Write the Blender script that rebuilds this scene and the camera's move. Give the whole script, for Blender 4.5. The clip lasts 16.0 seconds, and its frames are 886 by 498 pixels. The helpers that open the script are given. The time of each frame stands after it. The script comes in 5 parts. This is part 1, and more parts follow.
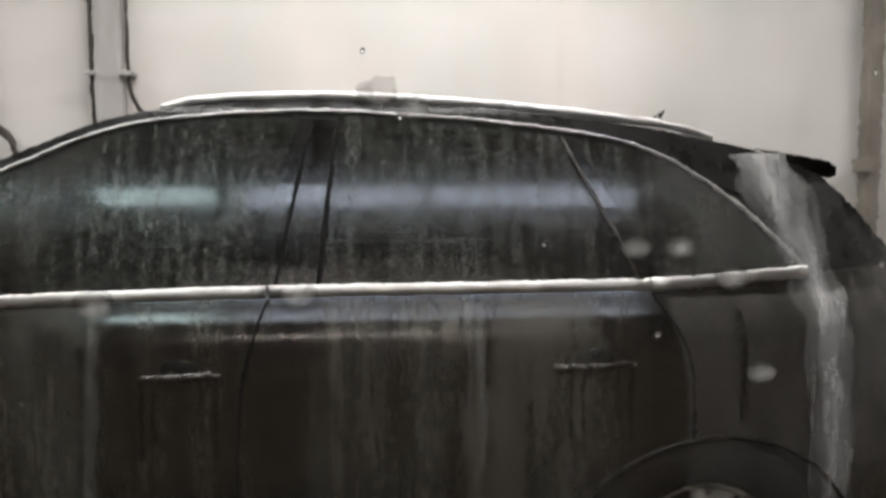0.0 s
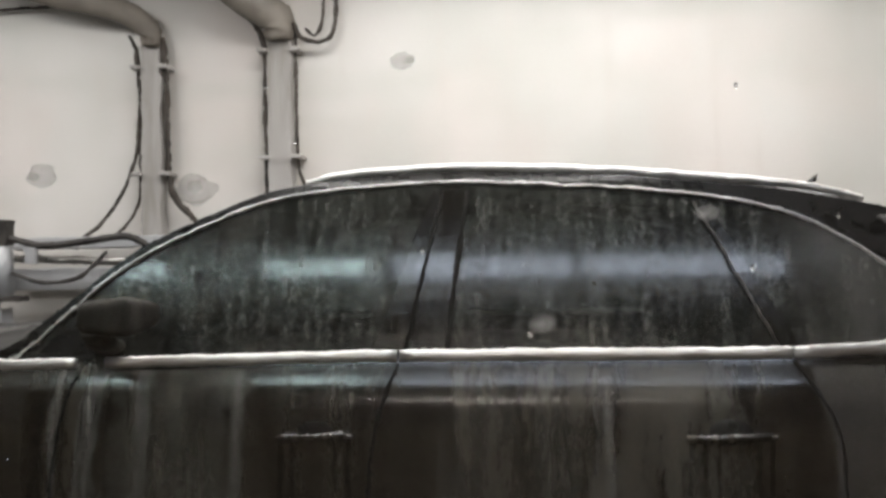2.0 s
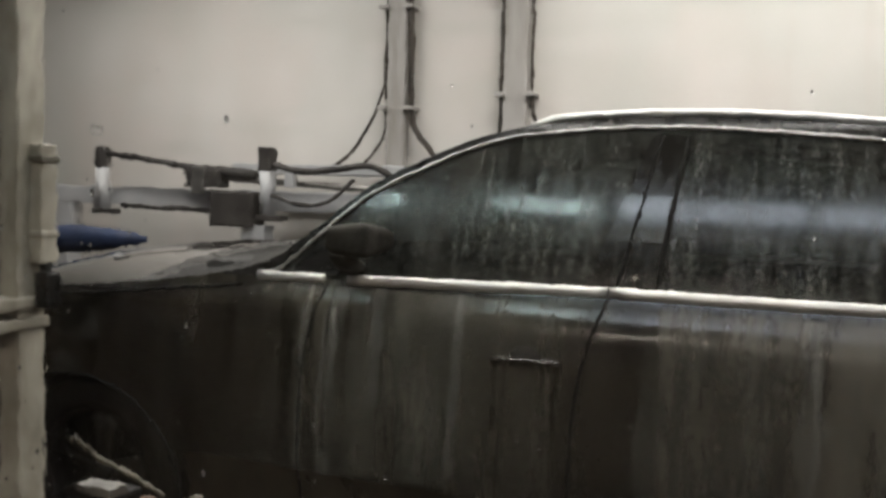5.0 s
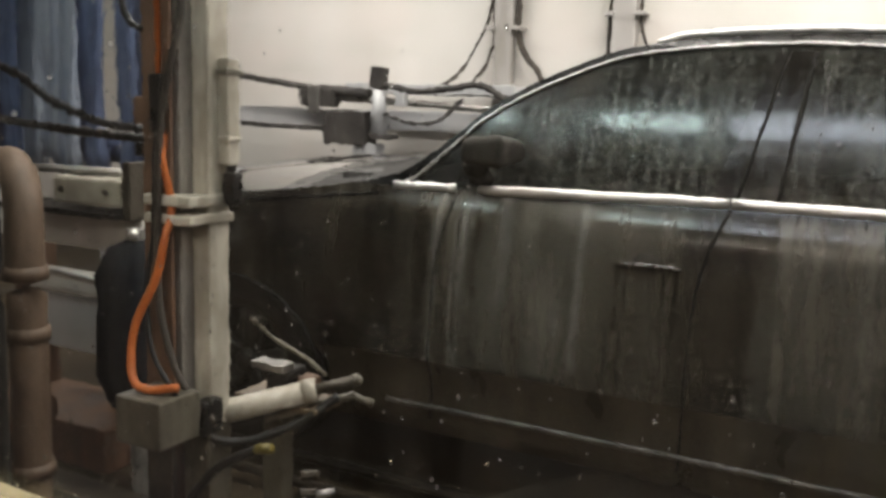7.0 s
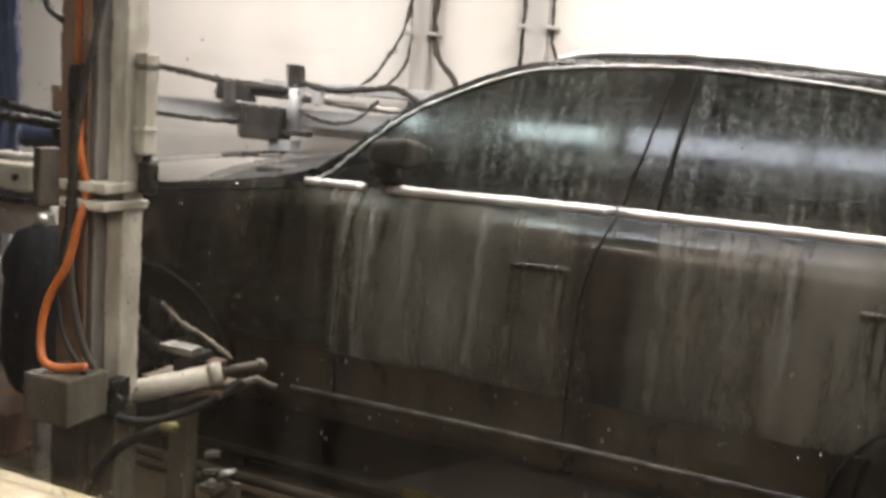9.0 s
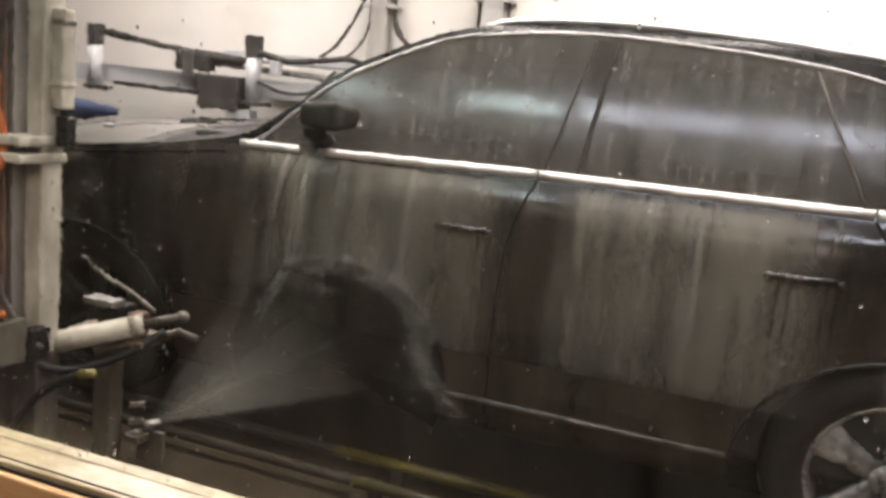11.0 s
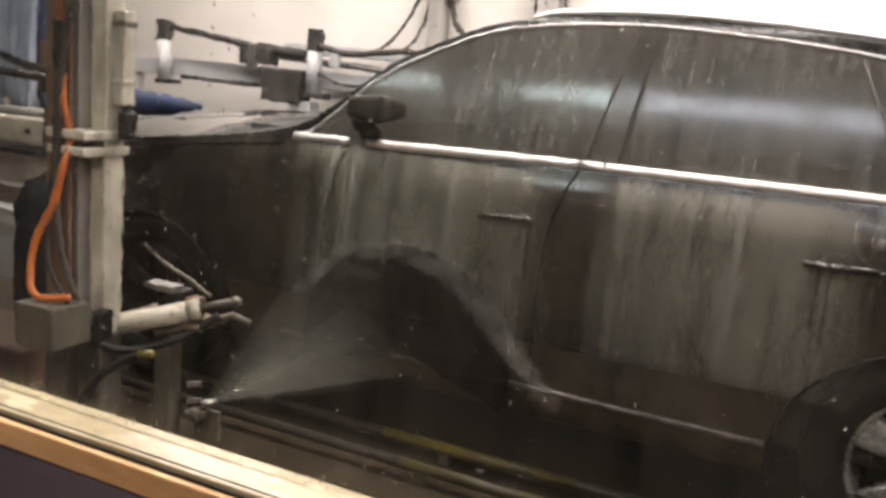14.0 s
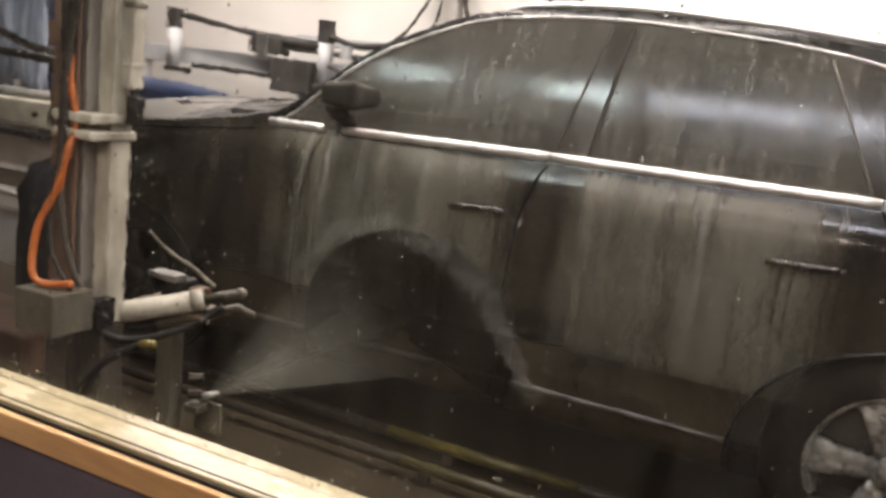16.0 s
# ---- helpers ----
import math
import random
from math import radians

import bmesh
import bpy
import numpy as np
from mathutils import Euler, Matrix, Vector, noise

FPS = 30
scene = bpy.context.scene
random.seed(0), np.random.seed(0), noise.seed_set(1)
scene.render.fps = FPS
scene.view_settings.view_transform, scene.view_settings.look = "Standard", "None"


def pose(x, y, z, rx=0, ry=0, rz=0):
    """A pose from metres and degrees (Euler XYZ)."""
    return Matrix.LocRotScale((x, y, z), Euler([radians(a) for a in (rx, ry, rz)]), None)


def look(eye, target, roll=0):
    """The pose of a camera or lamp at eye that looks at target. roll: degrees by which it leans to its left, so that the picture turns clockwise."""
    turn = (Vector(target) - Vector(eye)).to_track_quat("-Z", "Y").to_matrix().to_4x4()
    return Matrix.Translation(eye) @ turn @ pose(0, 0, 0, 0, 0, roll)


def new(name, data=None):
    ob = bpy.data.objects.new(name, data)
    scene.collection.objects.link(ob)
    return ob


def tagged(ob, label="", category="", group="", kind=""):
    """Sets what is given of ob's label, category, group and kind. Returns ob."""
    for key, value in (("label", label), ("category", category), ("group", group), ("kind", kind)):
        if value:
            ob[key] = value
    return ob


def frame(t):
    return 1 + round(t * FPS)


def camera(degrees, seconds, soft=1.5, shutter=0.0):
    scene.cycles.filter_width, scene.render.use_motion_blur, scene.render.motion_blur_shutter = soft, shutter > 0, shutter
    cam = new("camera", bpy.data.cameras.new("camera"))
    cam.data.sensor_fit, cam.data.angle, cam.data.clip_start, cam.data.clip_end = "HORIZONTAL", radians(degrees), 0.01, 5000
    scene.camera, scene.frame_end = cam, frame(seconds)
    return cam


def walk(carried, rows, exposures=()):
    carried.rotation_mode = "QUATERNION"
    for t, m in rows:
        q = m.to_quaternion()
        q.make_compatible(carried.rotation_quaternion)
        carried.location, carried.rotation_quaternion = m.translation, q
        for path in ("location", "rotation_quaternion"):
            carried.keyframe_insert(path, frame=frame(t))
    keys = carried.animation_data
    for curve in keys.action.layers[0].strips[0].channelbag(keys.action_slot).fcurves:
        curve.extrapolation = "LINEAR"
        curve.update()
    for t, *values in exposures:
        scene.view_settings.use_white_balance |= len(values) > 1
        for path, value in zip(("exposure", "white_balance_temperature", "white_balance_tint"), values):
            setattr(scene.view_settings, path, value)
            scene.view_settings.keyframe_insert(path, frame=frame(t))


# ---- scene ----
cam = camera(54.6, 16.0, soft=3.1)
PATH = [
    (0, (1.293, -2.048, 1.341), (1.468, -0.062, 1.183), -0.3),
    (0.5, (1.298, -2.07, 1.341), (1.446, -0.08, 1.218), 0.4),
    (1, (1.327, -2.06, 1.321), (1.399, -0.063, 1.239), -1.1),
    (1.5, (1.377, -2.083, 1.327), (1.309, -0.084, 1.293), -2.0),
    (2, (1.404, -2.086, 1.314), (1.182, -0.098, 1.34), -1.0),
    (2.5, (1.466, -2.133, 1.324), (1.066, -0.174, 1.324), -0.3),
    (3, (1.493, -2.154, 1.336), (0.946, -0.231, 1.296), -0.5),
    (3.5, (1.485, -2.152, 1.328), (0.821, -0.267, 1.251), -0.7),
    (6, (1.456, -2.306, 1.323), (0.66, -0.477, 1.173), 3.5),
    (6.5, (1.436, -2.372, 1.31), (0.547, -0.59, 1.135), 3.1),
    (7, (1.436, -2.417, 1.295), (0.527, -0.663, 0.985), 2.0),
    (7.5, (1.459, -2.477, 1.298), (0.596, -0.713, 0.921), 3.0),
    (8, (1.472, -2.476, 1.279), (0.706, -0.665, 0.91), 5.2),
    (8.5, (1.491, -2.518, 1.292), (0.778, -0.676, 0.979), 6.0),
    (9, (1.521, -2.535, 1.304), (0.793, -0.696, 1.009), 4.9),
    (9.5, (1.556, -2.536, 1.302), (0.835, -0.688, 1.048), 4.5),
    (12, (1.771, -2.558, 1.256), (1.082, -0.72, 0.87), 7.0),
    (12.5, (1.764, -2.59, 1.264), (1.045, -0.761, 0.895), 7.8),
    (13, (1.798, -2.581, 1.293), (0.991, -0.789, 0.92), 5.4),
    (13.5, (1.797, -2.58, 1.277), (0.953, -0.803, 0.918), 4.4),
    (14, (1.802, -2.576, 1.286), (0.98, -0.792, 0.912), 5.0),
    (14.5, (1.774, -2.54, 1.276), (1.002, -0.729, 0.923), 6.0),
    (15, (1.794, -2.543, 1.283), (1.009, -0.736, 0.937), 5.9),
    (15.5, (1.791, -2.524, 1.271), (0.948, -0.752, 0.889), 5.0),
    (16, (1.764, -2.54, 1.272), (0.936, -0.76, 0.891), 6.6),
]
EXPOSURES = [(0.0, -0.30, 6170, 13), (0.5, -0.18, 6170, 13), (1.5, -0.16, 6170, 12), (2.0, -0.26, 6170, 12), (3.5, -0.37, 6250, 11), (6.0, -0.45, 6450, 10), (6.5, -0.35, 6500, 10), (7.0, 0.18, 6500, 11), (7.5, 0.62, 6500, 12), (8.0, 0.68, 6550, 14), (9.5, 0.46, 6530, 14), (12.0, 0.60, 6700, 17), (16.0, 0.61, 6750, 17)]
walk(cam, [(t, look(eye, target, roll)) for t, eye, target, roll in PATH], EXPOSURES)

# ---- world, lights ----
world = bpy.data.worlds.new("world")
scene.world = world
world.use_nodes = True
world.node_tree.nodes["Background"].inputs[0].default_value = (0.75, 0.85, 1.0, 1)
world.node_tree.nodes["Background"].inputs[1].default_value = 0.02


def area(name, eye, target, sx, sy, watts, color):
    d = bpy.data.lights.new(name, "AREA")
    d.shape, d.size, d.size_y, d.energy, d.color = "RECTANGLE", sx, sy, watts, color
    ob = new(name, d)
    ob.matrix_world = look(eye, target)
    return ob


# rows out of view; the last is added fill for the car's near side
LAMP_ROWS = [(1.7, 1.9, 3.17, 3.4, 0.22, 94), (-2.2, 1.6, 3.17, 2.2, 0.22, 54), (5.2, 0.9, 3.17, 1.8, 0.22, 56), (0.3, -0.10, 3.17, 4.8, 0.14, 80)]
for lx, ly, lz, sx, sy, watts in LAMP_ROWS:
    area("ceiling_lamp_light", (lx, ly, lz), (lx, ly + 0.001, 0), sx, sy, watts, (1.0, 0.955, 0.90))
# bare tubes over the near side: x from, x to, tubes, watts each
TUBES = [(-1.0, -0.52, 3, 0.024, 1.6), (0.02, 0.56, 3, 0.024, 1.6), (0.70, 1.60, 1, 0.24, 2.5), (1.66, 2.9, 1, 0.24, 3.2)]
for x0, x1, k, wide, watts in TUBES:
    for j in range(k):
        ty = -1.56 + 0.07 * j if k > 1 else -1.52
        area("tube_light", ((x0 + x1) / 2, ty, 2.715), ((x0 + x1) / 2, ty + 0.001, 0), x1 - x0, wide, watts, (0.80, 1.0, 0.97) if k > 1 else (0.82, 0.88, 1.0))
area("viewing_lamp_light", (1.3, -4.05, 2.75), (1.3, -4.049, 0), 2.4, 0.35, 25, (1.0, 0.85, 0.70))


# ---- materials ----
def mat(name):
    m = bpy.data.materials.new(name)
    m.use_nodes = True
    nt = m.node_tree
    return m, nt, nt.nodes["Principled BSDF"]


def node(nt, kind, **kw):
    n = nt.nodes.new(kind)
    for k, v in kw.items():
        if k in ("operation", "blend_type", "data_type", "feature"):
            if k == "operation":
                n.operation = v
            elif k == "blend_type":
                n.blend_type = v
            elif k == "data_type":
                n.data_type = v
            else:
                n.feature = v
        else:
            n.inputs[k].default_value = v
    return n


def coords(nt, scale=(1, 1, 1)):
    tc = nt.nodes.new("ShaderNodeTexCoord")
    mp = nt.nodes.new("ShaderNodeMapping")
    mp.inputs["Scale"].default_value = scale
    nt.links.new(tc.outputs["Object"], mp.inputs["Vector"])
    return mp.outputs[0]


def noise_of(nt, vec, scale, detail=4.0, rough=0.55):
    n = nt.nodes.new("ShaderNodeTexNoise")
    n.inputs["Scale"].default_value, n.inputs["Detail"].default_value, n.inputs["Roughness"].default_value = scale, detail, rough
    nt.links.new(vec, n.inputs["Vector"])
    return n.outputs["Fac"]


def ramp(nt, fac, lo, hi, a=0.0, b=1.0):
    n = nt.nodes.new("ShaderNodeMapRange")
    for k, v in (("From Min", lo), ("From Max", hi), ("To Min", a), ("To Max", b)):
        n.inputs[k].default_value = v
    nt.links.new(fac, n.inputs["Value"])
    return n.outputs[0]


def mixc(nt, fac, a, b):
    n = nt.nodes.new("ShaderNodeMix")
    n.data_type = "RGBA"
    nt.links.new(fac, n.inputs[0])
    for s, v in ((6, a), (7, b)):
        if isinstance(v, tuple):
            n.inputs[s].default_value = (*v, 1)
        else:
            nt.links.new(v, n.inputs[s])
    return n.outputs[2]


def math2(nt, op, a, b):
    n = nt.nodes.new("ShaderNodeMath")
    n.operation = op
    for s, v in ((0, a), (1, b)):
        if isinstance(v, (int, float)):
            n.inputs[s].default_value = v
        else:
            nt.links.new(v, n.inputs[s])
    return n.outputs[0]


def bump(nt, p, height, strength, dist=0.01):
    b = nt.nodes.new("ShaderNodeBump")
    b.inputs["Strength"].default_value, b.inputs["Distance"].default_value = strength, dist
    nt.links.new(height, b.inputs["Height"])
    nt.links.new(b.outputs[0], p.inputs["Normal"])


def surface(name, a, b, scale=6.0, rough=(0.4, 0.6), metal=0.0, grain=60.0, bumps=0.15, stretch=(1, 1, 1), coat=0.0, spec=0.5):
    """Two-tone mottled surface with fine grain."""
    m, nt, p = mat(name)
    v = coords(nt, stretch)
    big, fine = noise_of(nt, v, scale, 5), noise_of(nt, v, grain, 3)
    both = math2(nt, "ADD", math2(nt, "MULTIPLY", big, 0.75), math2(nt, "MULTIPLY", fine, 0.25))
    nt.links.new(mixc(nt, ramp(nt, both, 0.36, 0.66), a, b), p.inputs["Base Color"])
    nt.links.new(ramp(nt, big, 0.3, 0.7, *rough), p.inputs["Roughness"])
    p.inputs["Metallic"].default_value, p.inputs["Coat Weight"].default_value = metal, coat
    p.inputs["Specular IOR Level"].default_value = spec
    bump(nt, p, both, bumps, 0.004)
    return m


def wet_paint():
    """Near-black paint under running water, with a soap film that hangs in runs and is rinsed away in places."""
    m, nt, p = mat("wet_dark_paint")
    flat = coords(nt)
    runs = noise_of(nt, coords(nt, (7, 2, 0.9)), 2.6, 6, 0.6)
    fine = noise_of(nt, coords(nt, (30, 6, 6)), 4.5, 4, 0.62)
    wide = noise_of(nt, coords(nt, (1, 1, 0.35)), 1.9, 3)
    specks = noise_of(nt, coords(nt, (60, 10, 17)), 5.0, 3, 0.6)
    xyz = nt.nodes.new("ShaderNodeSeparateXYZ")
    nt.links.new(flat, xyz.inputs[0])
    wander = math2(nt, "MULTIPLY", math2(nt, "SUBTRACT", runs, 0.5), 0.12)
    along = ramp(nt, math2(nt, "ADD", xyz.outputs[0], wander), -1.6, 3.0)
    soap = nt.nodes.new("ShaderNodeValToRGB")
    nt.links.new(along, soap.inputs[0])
    # soap amount along x; the stops also carry each panel's brightness
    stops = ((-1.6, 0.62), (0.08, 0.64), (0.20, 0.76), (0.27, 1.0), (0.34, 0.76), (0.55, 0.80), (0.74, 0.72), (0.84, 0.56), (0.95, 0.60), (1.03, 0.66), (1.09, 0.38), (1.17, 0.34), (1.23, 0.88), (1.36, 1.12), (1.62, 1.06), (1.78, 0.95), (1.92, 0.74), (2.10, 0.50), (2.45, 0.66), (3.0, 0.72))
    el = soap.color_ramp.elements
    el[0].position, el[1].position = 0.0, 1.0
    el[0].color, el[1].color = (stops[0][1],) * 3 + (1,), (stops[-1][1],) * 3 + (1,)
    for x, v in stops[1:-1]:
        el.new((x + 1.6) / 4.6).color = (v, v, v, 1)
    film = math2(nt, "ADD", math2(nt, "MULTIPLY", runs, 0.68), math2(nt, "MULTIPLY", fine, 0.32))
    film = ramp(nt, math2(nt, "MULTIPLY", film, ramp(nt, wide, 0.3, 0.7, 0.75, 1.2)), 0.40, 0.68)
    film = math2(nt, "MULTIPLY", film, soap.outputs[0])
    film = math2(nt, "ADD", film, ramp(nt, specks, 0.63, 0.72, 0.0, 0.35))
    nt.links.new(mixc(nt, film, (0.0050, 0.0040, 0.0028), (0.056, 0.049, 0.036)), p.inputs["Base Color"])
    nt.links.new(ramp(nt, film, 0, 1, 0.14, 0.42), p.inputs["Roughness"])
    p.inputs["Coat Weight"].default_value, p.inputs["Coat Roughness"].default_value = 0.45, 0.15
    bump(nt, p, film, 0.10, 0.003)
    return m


def car_glass(name, clear, wet, dark):
    """Dark tinted side glass, or gloss black panel, with water runs on it."""
    m, nt, p = mat(name)
    out = nt.nodes["Material Output"]
    runs = noise_of(nt, coords(nt, (10, 2, 1.3)), 4.0, 6, 0.65)
    drops = noise_of(nt, coords(nt, (44, 8, 13)), 5.0, 4, 0.65)
    film = ramp(nt, math2(nt, "ADD", math2(nt, "MULTIPLY", runs, 0.42), math2(nt, "MULTIPLY", drops, 0.58)), 0.455, 0.64)
    p.inputs["Coat Weight"].default_value, p.inputs["Coat Roughness"].default_value = 0.8, 0.10
    nt.links.new(mixc(nt, film, dark, wet), p.inputs["Base Color"])
    nt.links.new(ramp(nt, film, 0, 1, 0.06, 0.32), p.inputs["Roughness"])
    bump(nt, p, film, 0.13, 0.003)
    tr = nt.nodes.new("ShaderNodeBsdfTransparent")
    tr.inputs[0].default_value = (0.30, 0.36, 0.33, 1)
    mx = nt.nodes.new("ShaderNodeMixShader")
    mx.inputs[0].default_value = 1 - clear
    nt.links.new(tr.outputs[0], mx.inputs[1])
    nt.links.new(p.outputs[0], mx.inputs[2])
    nt.links.new(mx.outputs[0], out.inputs[0])
    return m


def see_through(name, tint, body, amount, rough=0.5, stretch=(1, 1, 1), scale=5.0, lo=0.35, hi=0.75, low=0.0, gloss=0.0, fade=None, flat=(1, 1, 1), band=None):
    """Clear sheet that carries a patchy milky film: water, mist or dirt on a pane."""
    m, nt, p = mat(name)
    out = nt.nodes["Material Output"]
    n = noise_of(nt, coords(nt, stretch), scale, 6, 0.6)
    tr = nt.nodes.new("ShaderNodeBsdfTransparent")
    tr.inputs[0].default_value = (*tint, 1)
    di = nt.nodes.new("ShaderNodeBsdfDiffuse")
    di.inputs[0].default_value = (*body, 1)
    tl = nt.nodes.new("ShaderNodeBsdfTranslucent")
    tl.inputs[0].default_value = (*body, 1)
    half = nt.nodes.new("ShaderNodeMixShader")
    half.inputs[0].default_value = 0.5
    nt.links.new(di.outputs[0], half.inputs[1])
    nt.links.new(tl.outputs[0], half.inputs[2])
    mx = nt.nodes.new("ShaderNodeMixShader")
    cover = ramp(nt, n, lo, hi, low, amount)
    if fade:
        ln = nt.nodes.new("ShaderNodeVectorMath")
        ln.operation = "LENGTH"
        nt.links.new(coords(nt, flat), ln.inputs[0])
        cover = math2(nt, "MULTIPLY", cover, ramp(nt, ln.outputs["Value"], fade[0], fade[1]))
    if band:
        xs = nt.nodes.new("ShaderNodeSeparateXYZ")
        nt.links.new(coords(nt), xs.inputs[0])
        place = math2(nt, "ADD", xs.outputs[0], math2(nt, "MULTIPLY", math2(nt, "SUBTRACT", n, 0.5), 0.2))
        sides = math2(nt, "MULTIPLY", ramp(nt, place, band[0], band[0] + 0.12), ramp(nt, place, band[1], band[1] - 0.14))
        cover = math2(nt, "MULTIPLY", cover, math2(nt, "MULTIPLY", sides, ramp(nt, xs.outputs[2], 0.49, 0.62, 0.5, 1.0)))
    nt.links.new(cover, mx.inputs[0])
    nt.links.new(tr.outputs[0], mx.inputs[1])
    nt.links.new(half.outputs[0], mx.inputs[2])
    last = mx
    if gloss:
        gl = nt.nodes.new("ShaderNodeBsdfGlossy")
        gl.inputs["Roughness"].default_value = rough
        fr = nt.nodes.new("ShaderNodeFresnel")
        fr.inputs[0].default_value = 1.33
        last = nt.nodes.new("ShaderNodeMixShader")
        nt.links.new(math2(nt, "MULTIPLY", fr.outputs[0], gloss), last.inputs[0])
        nt.links.new(mx.outputs[0], last.inputs[1])
        nt.links.new(gl.outputs[0], last.inputs[2])
    nt.links.new(last.outputs[0], out.inputs[0])
    return m


def mist():
    """Fine spray in a fan: densest at the nozzle and low edge, thinning upwards and outwards."""
    m, nt, p = mat("spray_mist")
    out = nt.nodes["Material Output"]
    v = coords(nt)
    xyz = nt.nodes.new("ShaderNodeSeparateXYZ")
    nt.links.new(v, xyz.inputs[0])
    rise = math2(nt, "DIVIDE", xyz.outputs[2], math2(nt, "MAXIMUM", xyz.outputs[0], 0.01))
    up = ramp(nt, rise, 0.60, -0.10)
    down = ramp(nt, rise, -0.36, -0.27)
    far = math2(nt, "MULTIPLY", ramp(nt, xyz.outputs[0], 0.72, 0.20, 0.0, 1.0), ramp(nt, xyz.outputs[0], 0.0, 0.28, 0.35, 1.0))
    n = ramp(nt, noise_of(nt, coords(nt, (3, 6, 14)), 2.2, 4), 0.25, 0.75, 0.45, 1.0)
    cover = math2(nt, "MULTIPLY", math2(nt, "MULTIPLY", up, down), math2(nt, "MULTIPLY", far, n))
    tr = nt.nodes.new("ShaderNodeBsdfTransparent")
    tl = nt.nodes.new("ShaderNodeBsdfTranslucent")
    di = nt.nodes.new("ShaderNodeBsdfDiffuse")
    tl.inputs[0].default_value = di.inputs[0].default_value = (0.64, 0.62, 0.52, 1)
    half, mx = nt.nodes.new("ShaderNodeMixShader"), nt.nodes.new("ShaderNodeMixShader")
    half.inputs[0].default_value = 0.5
    nt.links.new(di.outputs[0], half.inputs[1])
    nt.links.new(tl.outputs[0], half.inputs[2])
    nt.links.new(math2(nt, "MULTIPLY", cover, 0.085), mx.inputs[0])
    nt.links.new(tr.outputs[0], mx.inputs[1])
    nt.links.new(half.outputs[0], mx.inputs[2])
    nt.links.new(mx.outputs[0], out.inputs[0])
    return m


def flowing_film():
    """Clear running water on the pane, which bends what is seen through it a little."""
    m, nt, p = mat("running_film")
    out = nt.nodes["Material Output"]
    rf = nt.nodes.new("ShaderNodeBsdfRefraction")
    rf.inputs["Roughness"].default_value, rf.inputs["IOR"].default_value = 0.0, 1.05
    n = noise_of(nt, coords(nt, (58, 400, 40)), 1.0, 4, 0.55)
    patch = ramp(nt, noise_of(nt, coords(nt, (2.2, 1, 1.1)), 1.6, 2), 0.40, 0.62, 0.25, 1.0)
    bp = nt.nodes.new("ShaderNodeBump")
    bp.inputs["Strength"].default_value, bp.inputs["Distance"].default_value = 1.0, 0.00055
    nt.links.new(math2(nt, "MULTIPLY", n, patch), bp.inputs["Height"])
    nt.links.new(bp.outputs[0], rf.inputs["Normal"])
    nt.links.new(rf.outputs[0], out.inputs[0])
    return m


def washed_wall():
    """White washable wall: broad tinted clouds, slanting smears and thin runs of grime."""
    m, nt, p = mat("washed_white_wall")
    cloud = noise_of(nt, coords(nt, (1, 1, 0.6)), 0.9, 5)
    tint = noise_of(nt, coords(nt, (1.3, 1, 0.9)), 1.1, 3)
    tc = nt.nodes.new("ShaderNodeTexCoord")
    mp = nt.nodes.new("ShaderNodeMapping")
    mp.inputs["Rotation"].default_value = (0, math.radians(38), 0)
    mp.inputs["Scale"].default_value = (0.5, 1, 2.6)
    nt.links.new(tc.outputs["Object"], mp.inputs["Vector"])
    smear = ramp(nt, noise_of(nt, mp.outputs[0], 1.3, 4, 0.6), 0.50, 0.74, 0.0, 0.5)
    drip = ramp(nt, noise_of(nt, coords(nt, (5, 1, 0.25)), 2.0, 5, 0.6), 0.54, 0.76, 0.0, 0.32)
    grain = noise_of(nt, coords(nt), 40.0, 3)
    base = mixc(nt, ramp(nt, cloud, 0.34, 0.66), (0.53, 0.53, 0.49), (0.71, 0.685, 0.655))
    base = mixc(nt, ramp(nt, tint, 0.45, 0.7, 0.0, 0.45), base, (0.62, 0.545, 0.50))
    base = mixc(nt, smear, base, (0.46, 0.47, 0.42))
    base = mixc(nt, drip, base, (0.47, 0.425, 0.375))
    nt.links.new(base, p.inputs["Base Color"])
    nt.links.new(ramp(nt, cloud, 0.3, 0.7, 0.30, 0.52), p.inputs["Roughness"])
    bump(nt, p, math2(nt, "ADD", cloud, math2(nt, "MULTIPLY", grain, 0.2)), 0.06, 0.004)
    return m


def glow(name, color, strength):
    m, nt, p = mat(name)
    p.inputs["Base Color"].default_value = (0.9, 0.9, 0.9, 1)
    p.inputs["Emission Color"].default_value = (*color, 1)
    p.inputs["Emission Strength"].default_value = strength
    return m


def water():
    m, nt, p = mat("water_drop")
    p.inputs["Base Color"].default_value = (0.95, 0.97, 0.97, 1)
    p.inputs["Roughness"].default_value, p.inputs["IOR"].default_value = 0.03, 1.33
    p.inputs["Transmission Weight"].default_value = 1.0
    return m


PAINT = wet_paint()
POOLED = surface("paint_under_standing_water", (0.008, 0.007, 0.006), (0.016, 0.014, 0.012), 6, (0.05, 0.14), 0, 40, 0.02, coat=1.0)
GLASS = car_glass("tinted_wet_glass", 0.28, (0.105, 0.108, 0.096), (0.0066, 0.0074, 0.0068))
SCREEN = surface("wet_dark_windscreen", (0.006, 0.006, 0.006), (0.016, 0.015, 0.014), 9, (0.45, 0.6), 0, 60, 0.1, spec=0.12)
CHROME = surface("bright_trim", (0.76, 0.76, 0.74), (0.92, 0.92, 0.89), 30, (0.36, 0.55), 1.0, 200, 0.05, (0.3, 1, 1))
